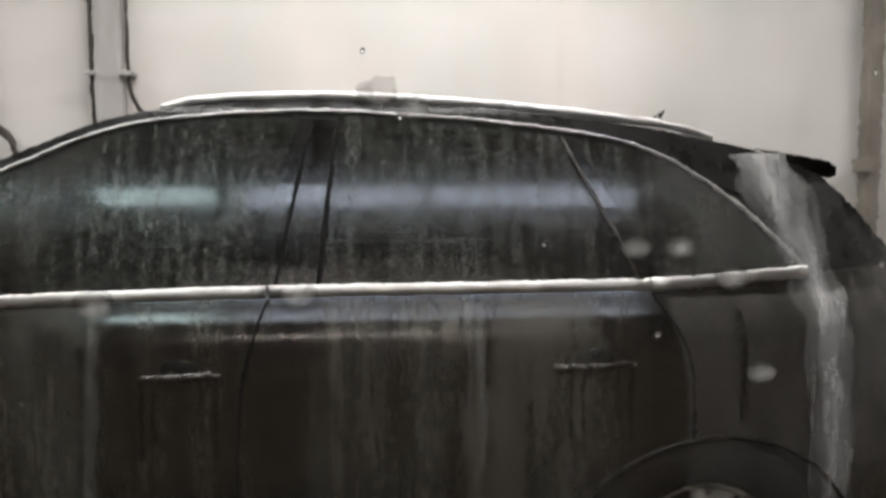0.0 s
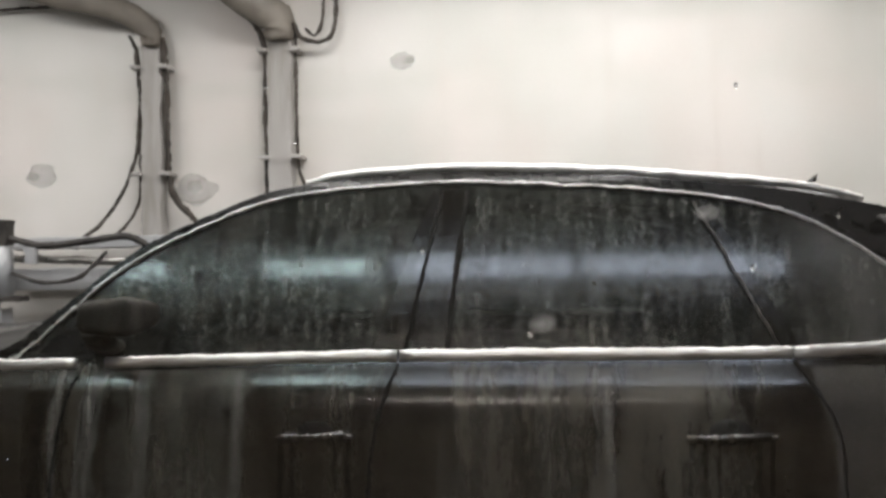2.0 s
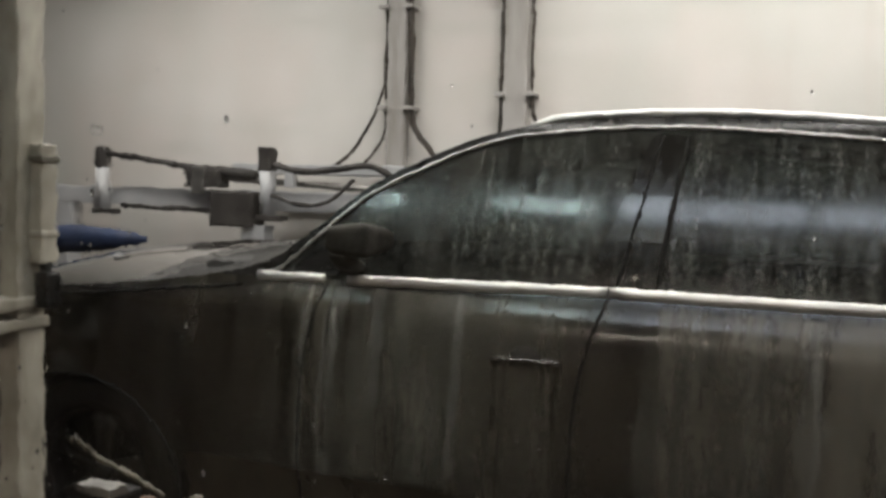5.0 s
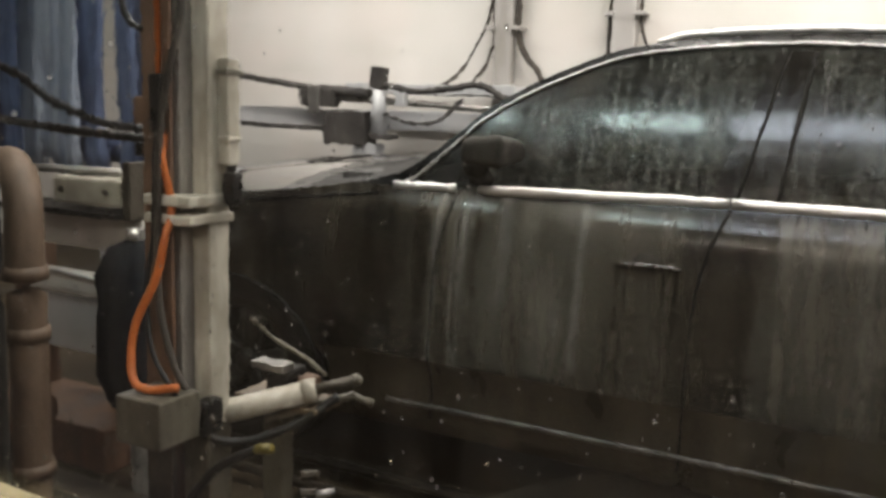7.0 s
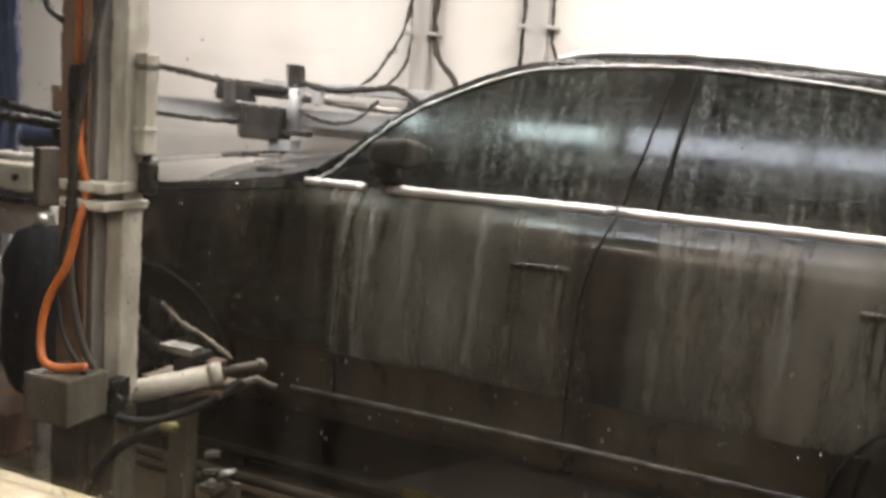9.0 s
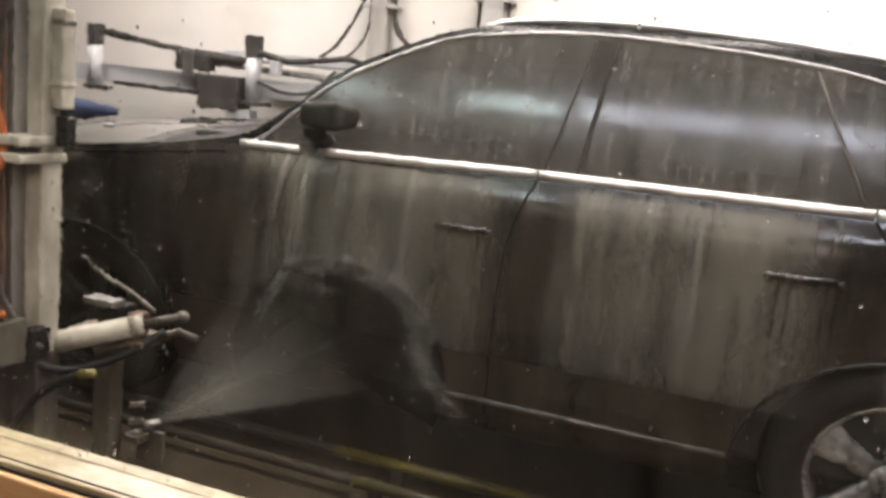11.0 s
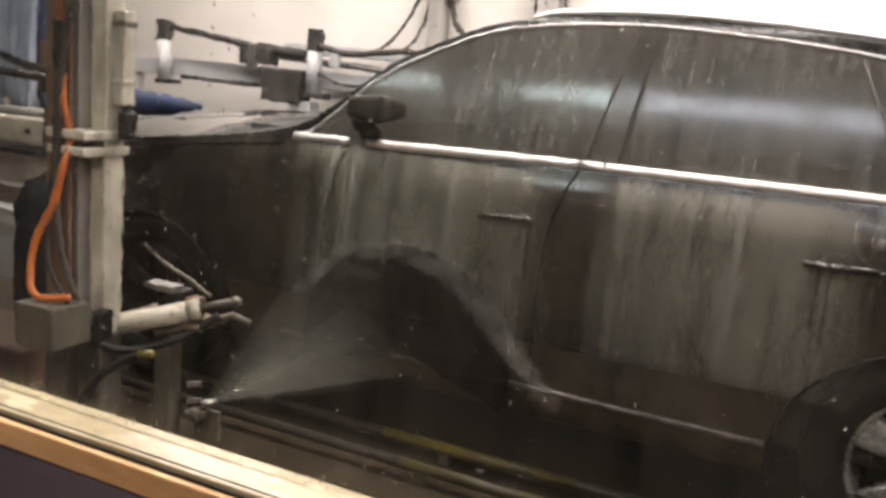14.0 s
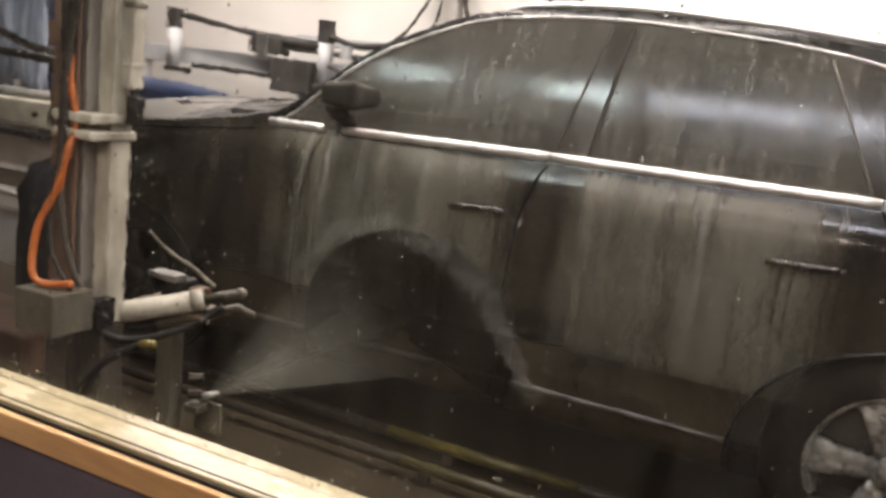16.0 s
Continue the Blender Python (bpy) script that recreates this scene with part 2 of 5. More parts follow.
BLACK = surface("black_plastic", (0.005, 0.005, 0.005), (0.012, 0.0115, 0.011), 20, (0.2, 0.4), 0, 150, 0.1, spec=0.3)
PILLAR = car_glass("gloss_pillar_panel", 0.0, (0.024, 0.0245, 0.022), (0.0016, 0.0016, 0.0016))
MIRROR = surface("wet_mirror_housing", (0.012, 0.0108, 0.009), (0.046, 0.042, 0.035), 14, (0.5, 0.7), 0, 60, 0.2, (2, 2, 0.6), spec=0.15)
CLADDING = surface("brown_sill_paint", (0.020, 0.0158, 0.0105), (0.062, 0.0500, 0.034), 5, (0.25, 0.42), 0, 60, 0.1, (1.5, 1, 0.5), spec=0.35)
SEAM = surface("seam_rubber", (0.003, 0.003, 0.003), (0.007, 0.007, 0.007), 20, (0.6, 0.8), spec=0.15)
TYRE = surface("tyre_rubber", (0.006, 0.0055, 0.005), (0.016, 0.0145, 0.012), 14, (0.35, 0.6), 0, 120, 0.3, spec=0.25)
DULLTRIM = surface("satin_trim", (0.50, 0.50, 0.49), (0.66, 0.66, 0.64), 30, (0.35, 0.55), 1.0, 200, 0.05, (0.3, 1, 1))
RIM = surface("silver_rim_paint", (0.09, 0.088, 0.082), (0.46, 0.455, 0.43), 12, (0.2, 0.42), 0.25, 90, 0.1, coat=0.5)
INNER = surface("cabin_trim", (0.02, 0.02, 0.019), (0.035, 0.033, 0.03), 8, (0.6, 0.8))
PALE = surface("scuffed_pale_plate", (0.40, 0.38, 0.35), (0.66, 0.63, 0.58), 6, (0.35, 0.6), 0, 50, 0.3)
WALL = washed_wall()
# colour of an unseen wall, kept dark to cut bounce on the car
NEAR = surface("bay_tan_wall", (0.09, 0.066, 0.044), (0.17, 0.13, 0.09), 2.0, (0.35, 0.6), 0, 40, 0.1)
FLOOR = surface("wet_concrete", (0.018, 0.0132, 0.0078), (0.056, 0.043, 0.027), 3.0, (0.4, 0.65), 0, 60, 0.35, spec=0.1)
CEIL = surface("ceiling_paint", (0.50, 0.49, 0.46), (0.60, 0.58, 0.55), 1.5, (0.6, 0.8))
DARKWALL = surface("dusky_wall_paint", (0.075, 0.060, 0.072), (0.115, 0.094, 0.108), 5, (0.5, 0.7), 0, 90, 0.1)
CREAM = surface("cream_enamel", (0.25, 0.226, 0.18), (0.54, 0.50, 0.415), 11, (0.3, 0.55), 0, 60, 0.15, (1, 1, 0.4))
RISER = surface("scuffed_riser_paint", (0.24, 0.225, 0.205), (0.43, 0.415, 0.40), 4, (0.4, 0.6), 0, 50, 0.15, (2, 1, 0.35))
CONDUIT = surface("grimy_dark_conduit", (0.018, 0.015, 0.012), (0.075, 0.062, 0.05), 7, (0.45, 0.65), 0, 60, 0.2, (1, 1, 0.5), spec=0.3)
GREY = surface("grey_enamel", (0.36, 0.37, 0.38), (0.50, 0.50, 0.50), 5, (0.35, 0.55), 0, 60, 0.1, (1, 1, 0.4))
RUST = surface("rusted_steel", (0.055, 0.029, 0.017), (0.15, 0.080, 0.045), 9, (0.55, 0.8), 0.1, 70, 0.4, (1, 1, 0.35))
TAN = surface("tan_pipe_paint", (0.060, 0.042, 0.026), (0.14, 0.103, 0.066), 8, (0.4, 0.65), 0, 60, 0.2)
# darker enamel for low parts: some grime, and their shade in the colour
GRIMESHADE = surface("grimy_shaded_enamel", (0.03, 0.025, 0.017), (0.13, 0.115, 0.085), 7, (0.3, 0.55), 0, 50, 0.25, (1, 1, 0.4))
DARKSTEEL = surface("wet_dark_steel", (0.018, 0.0145, 0.010), (0.066, 0.055, 0.040), 10, (0.35, 0.6), 0.3, 80, 0.3, (0.5, 1, 1))
# darker copy of the rim: shade of the front wheels in its colour
SHADERIM = surface("shaded_rim", (0.02, 0.018, 0.015), (0.05, 0.046, 0.04), 12, (0.4, 0.6), 0.5, 90, 0.1)
SKIRT = surface("dull_sill_strip", (0.07, 0.066, 0.060), (0.22, 0.205, 0.185), 14, (0.3, 0.5), 0.6, 90, 0.2)
STEEL = surface("wet_dull_steel", (0.20, 0.195, 0.185), (0.36, 0.35, 0.33), 12, (0.25, 0.5), 0.8, 90, 0.15)
RUBBER = surface("black_hose_rubber", (0.006, 0.006, 0.006), (0.018, 0.017, 0.015), 16, (0.4, 0.6), spec=0.25)
ORANGE = surface("orange_hose", (0.36, 0.085, 0.014), (0.56, 0.15, 0.028), 14, (0.3, 0.5))
YELLOW = surface("worn_yellow_paint", (0.022, 0.018, 0.006), (0.15, 0.115, 0.016), 9, (0.3, 0.6), 0, 60, 0.3, (0.5, 1, 1))
# near-black for the shaded floor on the window side
SHADEFLOOR = surface("painted_floor_shade", (0.003, 0.0025, 0.002), (0.010, 0.0085, 0.0065), 8, (0.45, 0.65), 0, 60, 0.3, spec=0.12)
FADED = surface("faded_yellow_paint", (0.018, 0.015, 0.006), (0.070, 0.056, 0.013), 9, (0.4, 0.7), 0, 60, 0.3, (0.5, 1, 1))
SILL = surface("cream_sill_paint", (0.26, 0.205, 0.112), (0.48, 0.41, 0.26), 13, (0.10, 0.34), 0, 90, 0.14, (0.45, 1, 1), coat=0.6)
WOOD = surface("raw_wood_edge", (0.40, 0.215, 0.08), (0.74, 0.46, 0.21), 14, (0.45, 0.65), 0, 90, 0.3, (0.12, 1, 1))
BLUE = surface("blue_brush_foam", (0.045, 0.066, 0.135), (0.13, 0.17, 0.30), 7, (0.6, 0.85), 0, 45, 0.5, (1, 1, 0.3))
BLUELIT = surface("pale_blue_cloth", (0.20, 0.235, 0.32), (0.46, 0.50, 0.58), 5, (0.6, 0.85), 0, 40, 0.4, (2, 2, 0.25))
NIGHTBLUE = surface("night_blue_cloth", (0.020, 0.028, 0.065), (0.05, 0.065, 0.125), 7, (0.6, 0.85), 0, 45, 0.5, (1, 1, 0.3))
# black lifted to grey: haze in front of the far arm, put into colour
HAZEBLACK = surface("haze_lifted_black", (0.022, 0.020, 0.019), (0.065, 0.060, 0.056), 9, (0.5, 0.7), 0, 70, 0.2, spec=0.3)
DEEPBLUE = surface("dark_blue_foam", (0.006, 0.014, 0.045), (0.018, 0.036, 0.09), 7, (0.6, 0.85), 0, 45, 0.5)
NAVY = surface("navy_bristle", (0.002, 0.0025, 0.0035), (0.005, 0.0065, 0.010), 12, (0.75, 0.95), 0, 70, 0.6, spec=0.15)
PANE = see_through("wet_window_pane", (0.97, 0.97, 0.96), (0.80, 0.70, 0.55), 0.012, 0.02, (5, 1, 1.2), 2.6, 0.32, 0.75, 0.001, gloss=0.07)
MIST = mist()
CREST = see_through("broken_white_water", (1, 1, 1), (0.84, 0.83, 0.77), 0.36, 0.1, (1, 1, 1), 26.0, 0.36, 0.68, 0.0, fade=(0.17, 0.02), flat=(0.85, 1, 2.4))
RUNS = see_through("running_white_water", (1, 1, 1), (0.84, 0.83, 0.79), 0.32, 0.1, (14, 1, 1.2), 3.0, 0.40, 0.70, 0.0)
# painted haze that lifts the tone of the rear quarter
HAZE = see_through("painted_pale_haze", (1, 1, 1), (0.80, 0.77, 0.73), 0.16, 0.1, (4, 1, 1.2), 2.5, 0.25, 0.65, 0.03, band=(2.0, 2.85))
# milky water on the doors, which also lifts their tone
MILK = see_through("milky_water_haze", (1, 1, 1), (0.70, 0.70, 0.61), 0.13, 0.1, (5, 1, 0.8), 2.3, 0.33, 0.66, 0.0)
CLEAR = see_through("clear_water_run", (0.46, 0.43, 0.39), (0.5, 0.5, 0.45), 0.02, 0.08, (1, 1, 1), 8.0, 0.4, 0.7, 0.0, gloss=0.5)
# cloudy film added over the side glass to lighten it
GLAZE = see_through("brightening_glass_film", (1, 1, 1), (0.66, 0.60, 0.52), 0.15, 0.1, (8, 1, 1.2), 2.2, 0.25, 0.68, 0.05)
# soapy films added to lighten the front and rear doors
PALEFILMS = [see_through("brightening_rinse_film", (1, 1, 1), (0.74, 0.69, 0.56), thick, 0.1, (6, 1, 0.9), 2.0, 0.30, 0.62, 0.03, band=b) for thick, b in ((0.13, (0.02, 1.01)), (0.12, (1.12, 1.95)))]
SPLAT = see_through("blurred_splash_drop", (0.88, 0.88, 0.88), (0.86, 0.85, 0.82), 0.26, 0.1, (1, 1, 1), 240.0, 0.30, 0.60, 0.04, fade=(0.0064, 0.0008), flat=(1.0, 1.0, 1.45))
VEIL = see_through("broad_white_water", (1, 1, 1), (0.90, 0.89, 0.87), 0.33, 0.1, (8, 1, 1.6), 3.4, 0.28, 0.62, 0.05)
SHEET = see_through("running_water_sheet", (0.20, 0.18, 0.155), (0.5, 0.48, 0.42), 0.03, 0.05, (1, 1, 1), 8.0, 0.4, 0.7, 0.0, gloss=0.7)
WATER = water()
TUBE = glow("fluorescent_tube", (0.78, 1.0, 0.97), 3.0)
COVER = glow("frosted_lamp_cover", (0.80, 0.88, 1.0), 5.0)
DIFFUSER = glow("lamp_diffuser", (1.0, 0.95, 0.87), 6.0)


# ---- mesh helpers ----
def link(name, bm, material, parent=None, label="", smooth=False, kind="", category="", group=""):
    me = bpy.data.meshes.new(name)
    bmesh.ops.recalc_face_normals(bm, faces=bm.faces)
    if smooth:
        for f in bm.faces:
            f.smooth = True
    bm.to_mesh(me)
    bm.free()
    me.materials.append(material)
    ob = new(name, me)
    ob.parent = parent
    return tagged(ob, label, category, "" if parent else group, kind)


def part(name, bm, material, parent, label="", smooth=False):
    return link(name, bm, material, parent, label, smooth)


def thing(name, label, category, group="", kind=""):
    return tagged(new(name), label, category, group, kind)


def box(x0, x1, y0, y1, z0, z1, bev=0.004, bm=None):
    bm2 = bmesh.new()
    bmesh.ops.create_cube(bm2, size=1, matrix=Matrix.Translation(((x0 + x1) / 2, (y0 + y1) / 2, (z0 + z1) / 2)) @ Matrix.Diagonal((abs(x1 - x0), abs(y1 - y0), abs(z1 - z0), 1)))
    if bev:
        bmesh.ops.bevel(bm2, geom=bm2.edges[:], offset=bev, segments=2, affect="EDGES", profile=0.6)
    if bm is None:
        return bm2
    join(bm, bm2)
    return bm


def join(bm, other):
    me = bpy.data.meshes.new("tmp")
    other.to_mesh(me)
    other.free()
    bm.from_mesh(me)
    bpy.data.meshes.remove(me)


def curve(pts, per=8):
    """A smooth line through the points."""
    p = [Vector(q) for q in pts]
    p = [2 * p[0] - p[1], *p, 2 * p[-1] - p[-2]]
    out = []
    for a, b, c, d in zip(p, p[1:], p[2:], p[3:]):
        for k in range(per):
            t = k / per
            out.append(0.5 * (2 * b + (c - a) * t + (2 * a - 5 * b + 4 * c - d) * t * t + (3 * b - a - 3 * c + d) * t**3))
    return [*out, p[-2]]


def tube(pts, r, n=10, ry=None, bm=None, up=(0, 0, 1)):
    """A round or flattened bar along the points; r may be one radius or one a point."""
    bm = bm or bmesh.new()
    pts = [Vector(p) for p in pts]
    rings = []
    for i, p in enumerate(pts):
        d = (pts[min(i + 1, len(pts) - 1)] - pts[max(i - 1, 0)]).normalized()
        side = d.cross(Vector(up))
        side = side.normalized() if side.length > 1e-3 else Vector((0, 1, 0))
        top = side.cross(d)
        rr = r[i] if isinstance(r, (list, tuple)) else r
        rs = rr if ry is None else ry
        rings.append([bm.verts.new(p + side * rs * math.cos(2 * math.pi * k / n) + top * rr * math.sin(2 * math.pi * k / n)) for k in range(n)])
    for a, b in zip(rings, rings[1:]):
        for k in range(n):
            bm.faces.new((a[k], a[(k + 1) % n], b[(k + 1) % n], b[k]))
    bm.faces.new(rings[0][::-1])
    bm.faces.new(rings[-1])
    return bm


def lathe(profile, centre, n=48, axis="y"):
    """Profile of (radius, along) turned about an axis through the centre."""
    bm = bmesh.new()
    rings = []
    for r, a in profile:
        ring = []
        for k in range(n):
            c, s = math.cos(2 * math.pi * k / n) * r, math.sin(2 * math.pi * k / n) * r
            v = (c, a, s) if axis == "y" else (c, s, a)
            ring.append(bm.verts.new(Vector(centre) + Vector(v)))
        rings.append(ring)
    for a, b in zip(rings, rings[1:]):
        for k in range(n):
            bm.faces.new((a[k], a[(k + 1) % n], b[(k + 1) % n], b[k]))
    return bm


def ball(centre, sx, sy, sz, sub=2, rough=0.0, seed=0.0, bm=None):
    b = bmesh.new()
    bmesh.ops.create_icosphere(b, subdivisions=sub, radius=1)
    for v in b.verts:
        k = 1 + rough * noise.noise(v.co * 1.7 + Vector((seed, seed * 2, 0)))
        v.co = Vector((v.co.x * sx, v.co.y * sy, v.co.z * sz)) * k + Vector(centre)
    if bm is None:
        return b
    join(bm, b)
    return bm


def through_points(table):
    """A smooth function through (x, value) pairs."""
    xs = [a for a, _ in table]
    vs = [b for _, b in table]
    n = len(xs)
    slope = [0.0] * n
    d = [(vs[i + 1] - vs[i]) / (xs[i + 1] - xs[i]) for i in range(n - 1)]
    for i in range(1, n - 1):
        slope[i] = 0 if d[i - 1] * d[i] <= 0 else 2 * d[i - 1] * d[i] / (d[i - 1] + d[i])
    slope[0], slope[-1] = d[0], d[-1]

    def f(x):
        x = min(max(x, xs[0]), xs[-1])
        i = max(j for j in range(n - 1) if xs[j] <= x + 1e-12)
        h = xs[i + 1] - xs[i]
        t = (x - xs[i]) / h
        return (2 * t**3 - 3 * t * t + 1) * vs[i] + (t**3 - 2 * t * t + t) * h * slope[i] + (3 * t * t - 2 * t**3) * vs[i + 1] + (t**3 - t * t) * h * slope[i + 1]

    return f


# ---- the bay ----
def structure(name, bm, material, label="", **kw):
    return link(name, bm, material, None, label, kind="structure", **kw)


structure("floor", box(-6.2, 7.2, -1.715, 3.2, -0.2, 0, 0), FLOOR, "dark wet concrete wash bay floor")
structure("wall_far", box(-6.2, 7.2, 3.0, 3.2, 0.0, 3.4, 0), WALL, "stained white washable wall")
structure("wall_front", box(-6.4, -6.2, -1.715, 3.2, -0.2, 3.4, 0), WALL, "white end wall of the wash bay")
structure("wall_back", box(7.2, 7.4, -1.715, 3.2, -0.2, 3.4, 0), WALL, "white end wall of the wash bay")
structure("ceiling", box(-6.4, 7.4, -4.4, 3.2, 3.4, 3.55, 0), CEIL, "off-white bay ceiling")
# the viewing wall with its long window
WY0, WY1, SILL_Z, HEAD_Z, WX0, WX1 = -1.80, -1.715, 0.77, 2.62, -1.6, 4.6
vw = box(-6.2, 7.2, WY0 + 0.004, WY1 - 0.01, -0.2, SILL_Z - 0.024, 0)
box(-6.2, 7.2, WY0 + 0.004, WY1 - 0.01, HEAD_Z, 3.4, 0, vw)
box(-6.2, WX0, WY0 + 0.004, WY1 - 0.01, SILL_Z, HEAD_Z, 0, vw)
box(WX1, 7.2, WY0 + 0.004, WY1 - 0.01, SILL_Z, HEAD_Z, 0, vw)
structure("wall_viewing", vw, DARKWALL, "dark painted wall below the viewing window")
bl = box(-6.2, 7.2, WY1 - 0.01, WY1, 0.0, SILL_Z - 0.026, 0)
box(-6.2, 7.2, WY1 - 0.01, WY1, HEAD_Z, 3.4, 0, bl)
structure("wall_lining", bl, NEAR, "unseen dark tan lining on the bay side")
structure("floor_viewing", box(-6.2, 7.2, -4.4, WY0, -0.2, 0, 0), DARKWALL, "dark floor of the viewing room")
structure("wall_room", box(-6.2, 7.2, -4.6, -4.4, -0.2, 3.4, 0), DARKWALL, "dim back wall of the viewing room")
structure("wall_room_left", box(-6.4, -6.2, -4.6, WY1, -0.2, 3.4, 0), DARKWALL, "dim end wall of the viewing room")
structure("wall_room_right", box(7.2, 7.4, -4.6, WY1, -0.2, 3.4, 0), DARKWALL, "dim end wall of the viewing room")

win = thing("window_1", "long viewing window with a cream sill and splashed glass", "window", kind="structure")
part("window_sill", box(WX0, WX1, WY0 + 0.002, -1.744, SILL_Z - 0.022, 0.788, 0.003), SILL, win, "cream painted sill wet at the glass")
part("outer_ledge", box(WX0, WX1, -1.7408, -1.7190, SILL_Z - 0.02, 0.7868, 0.002), SILL, win, "wet cream ledge beyond the glass")
part("sill_groove", box(WX0, WX1, -1.7900, -1.7872, 0.780, 0.7888, 0.0006), SEAM, win)
part("sill_bead", box(WX0, WX1, WY0 - 0.003, WY0 + 0.001, 0.7795, 0.7825, 0.001), SEAM, win)
part("sill_edge", box(WX0, WX1, WY0 - 0.012, WY0 + 0.001, 0.743, 0.779, 0.003), WOOD, win, "raw wood edge strip with visible grain")
part("window_frame", box(WX0, WX1, WY0, WY1, HEAD_Z - 0.05, HEAD_Z - 0.002, 0.004), SILL, win)
part("window_frame", box(WX0, WX0 + 0.05, WY0 + 0.002, WY1 - 0.002, 0.81, HEAD_Z - 0.052, 0.004), SILL, win)
part("window_frame", box(WX1 - 0.05, WX1, WY0 + 0.002, WY1 - 0.002, 0.81, HEAD_Z - 0.052, 0.004), SILL, win)
pane = part("pane", box(WX0 + 0.05, WX1 - 0.05, -1.752, -1.746, 0.7885, HEAD_Z - 0.051, 0), PANE, win, "wet glass with a thin milky film")
pane.visible_shadow = False
film = part("water_film", box(WX0 + 0.05, WX1 - 0.05, -1.7455, -1.7415, 0.789, HEAD_Z - 0.052, 0), flowing_film(), win, "clear water running down the glass")
film.visible_shadow = False

# drops clinging to the bay side of the pane
rnd = random.Random(4)
db = bmesh.new()
for i in range(1500):
    x, z = rnd.uniform(-0.4, 2.3), 0.815 + 0.95 * rnd.random() ** 1.3
    s = 0.0008 + 0.0012 * rnd.random() ** 4
    if 1.08 < x < 1.58 and 1.20 < z < 1.44 and i % 9:
        continue
    ball((x, -1.7405, z), s, s * 0.6, s * rnd.uniform(1.0, 1.9), 1, bm=db)
for i in range(420):
    x, s = rnd.uniform(-0.5, 1.5), 0.0008 + 0.0016 * rnd.random() ** 3
    ball((x, -1.7405, 0.790 + 0.05 * rnd.random() ** 2.2), s, s * 0.6, s * rnd.uniform(1.0, 1.6), 1, bm=db)
for i in range(300):
    x, s = rnd.uniform(0.1, 1.5), 0.0009 + 0.0014 * rnd.random() ** 3
    ball((x, -1.7405, rnd.uniform(0.80, 1.14)), s, s * 0.6, s * rnd.uniform(1.0, 1.7), 1, bm=db)
for i in range(620):
    x, s = rnd.uniform(-0.3, 1.3), 0.0007 + 0.0014 * rnd.random() ** 3
    if rnd.random() < 0.25 + 0.75 * min(1, max(0, x)):
        ball((x, -1.7385 + 0.018 * rnd.random(), 0.7872) if i % 3 else (x, -1.7535 - 0.030 * rnd.random() ** 1.6, 0.7882), s * 1.2, s * 1.2, s * 0.7, 1, bm=db)
tagged(link("water_drops", db, WATER, None, "small clear water drops clinging to the window glass", True), "", "water drops", "", "stuff").visible_shadow = False

# a later splash of larger drops on the glass
lb = bmesh.new()
lr = random.Random(31)
for i in range(430):
    x, z = lr.uniform(0.55, 2.15), 0.80 + 0.68 * lr.random() ** 1.15
    s = 0.0008 + 0.0014 * lr.random() ** 4
    ball((x, -1.7402, z), s, s * 0.6, s * lr.uniform(0.9, 2.0), 1, bm=lb)
late_drops = tagged(link("splash_drops", lb, WATER, None, "scattered clear splash drops on the window glass", True), "", "water drops", "", "stuff")
late_drops.visible_shadow = False

# big drops that the spray drives along the glass: x and z at the start, when and how fast they run
SLIDERS = ((1.298, 1.372, 0.0, 1.1), (1.310, 1.367, 0.0, 0.8), (1.197, 1.297, 0.0, 1.3), (1.392, 1.316, 0.0, 0.9), (1.409, 1.316, 0.0, 0.8), (1.268, 1.300, 0.0, 1.0), (1.553, 1.357, 1.0, 0.9), (1.621, 1.349, 1.0, 1.2), (1.441, 1.268, 1.0, 0.9), (1.429, 1.304, 1.0, 1.0), (1.509, 1.284, 1.0, 0.8), (1.765, 1.292, 1.6, 1.0), (1.83, 1.335, 1.6, 0.7), (1.93, 1.372, 1.6, 0.8), (1.71, 1.40, 1.6, 0.7))
sliders = []
for i, (x, z, t0, size) in enumerate(SLIDERS):
    bm = ball((0, 0, 0), 0.0070 * size, 0.0012, 0.0052 * size, 3, 0.5, i * 1.7)
    ball((0.0045 * size * (i % 3 - 1), 0, 0.002 * (i % 2)), 0.003 * size, 0.001, 0.0022 * size, 2, 0.3, i, bm)
    ob = link("running_drop", bm, SPLAT, None, "blurred white drop running along wet glass", True, category="water drop", group="running drops")
    ob.visible_shadow = False
    sliders.append((ob, x, z, t0))

# ceiling lamps, all unseen; the last is the added fill
for lx, ly, lz, sx, sy, watts in LAMP_ROWS:
    lamp = thing("ceiling_lamp", "unseen white batten lamp under the bay ceiling", "lamp", "ceiling lamps")
    part("housing", box(lx - sx / 2 - 0.03, lx + sx / 2 + 0.03, ly - sy / 2 - 0.02, ly + sy / 2 + 0.02, lz + 0.06, 3.4, 0.01), CEIL, lamp)
    part("diffuser", box(lx - sx / 2, lx + sx / 2, ly - sy / 2, ly + sy / 2, lz + 0.012, lz + 0.058, 0.01), DIFFUSER, lamp)
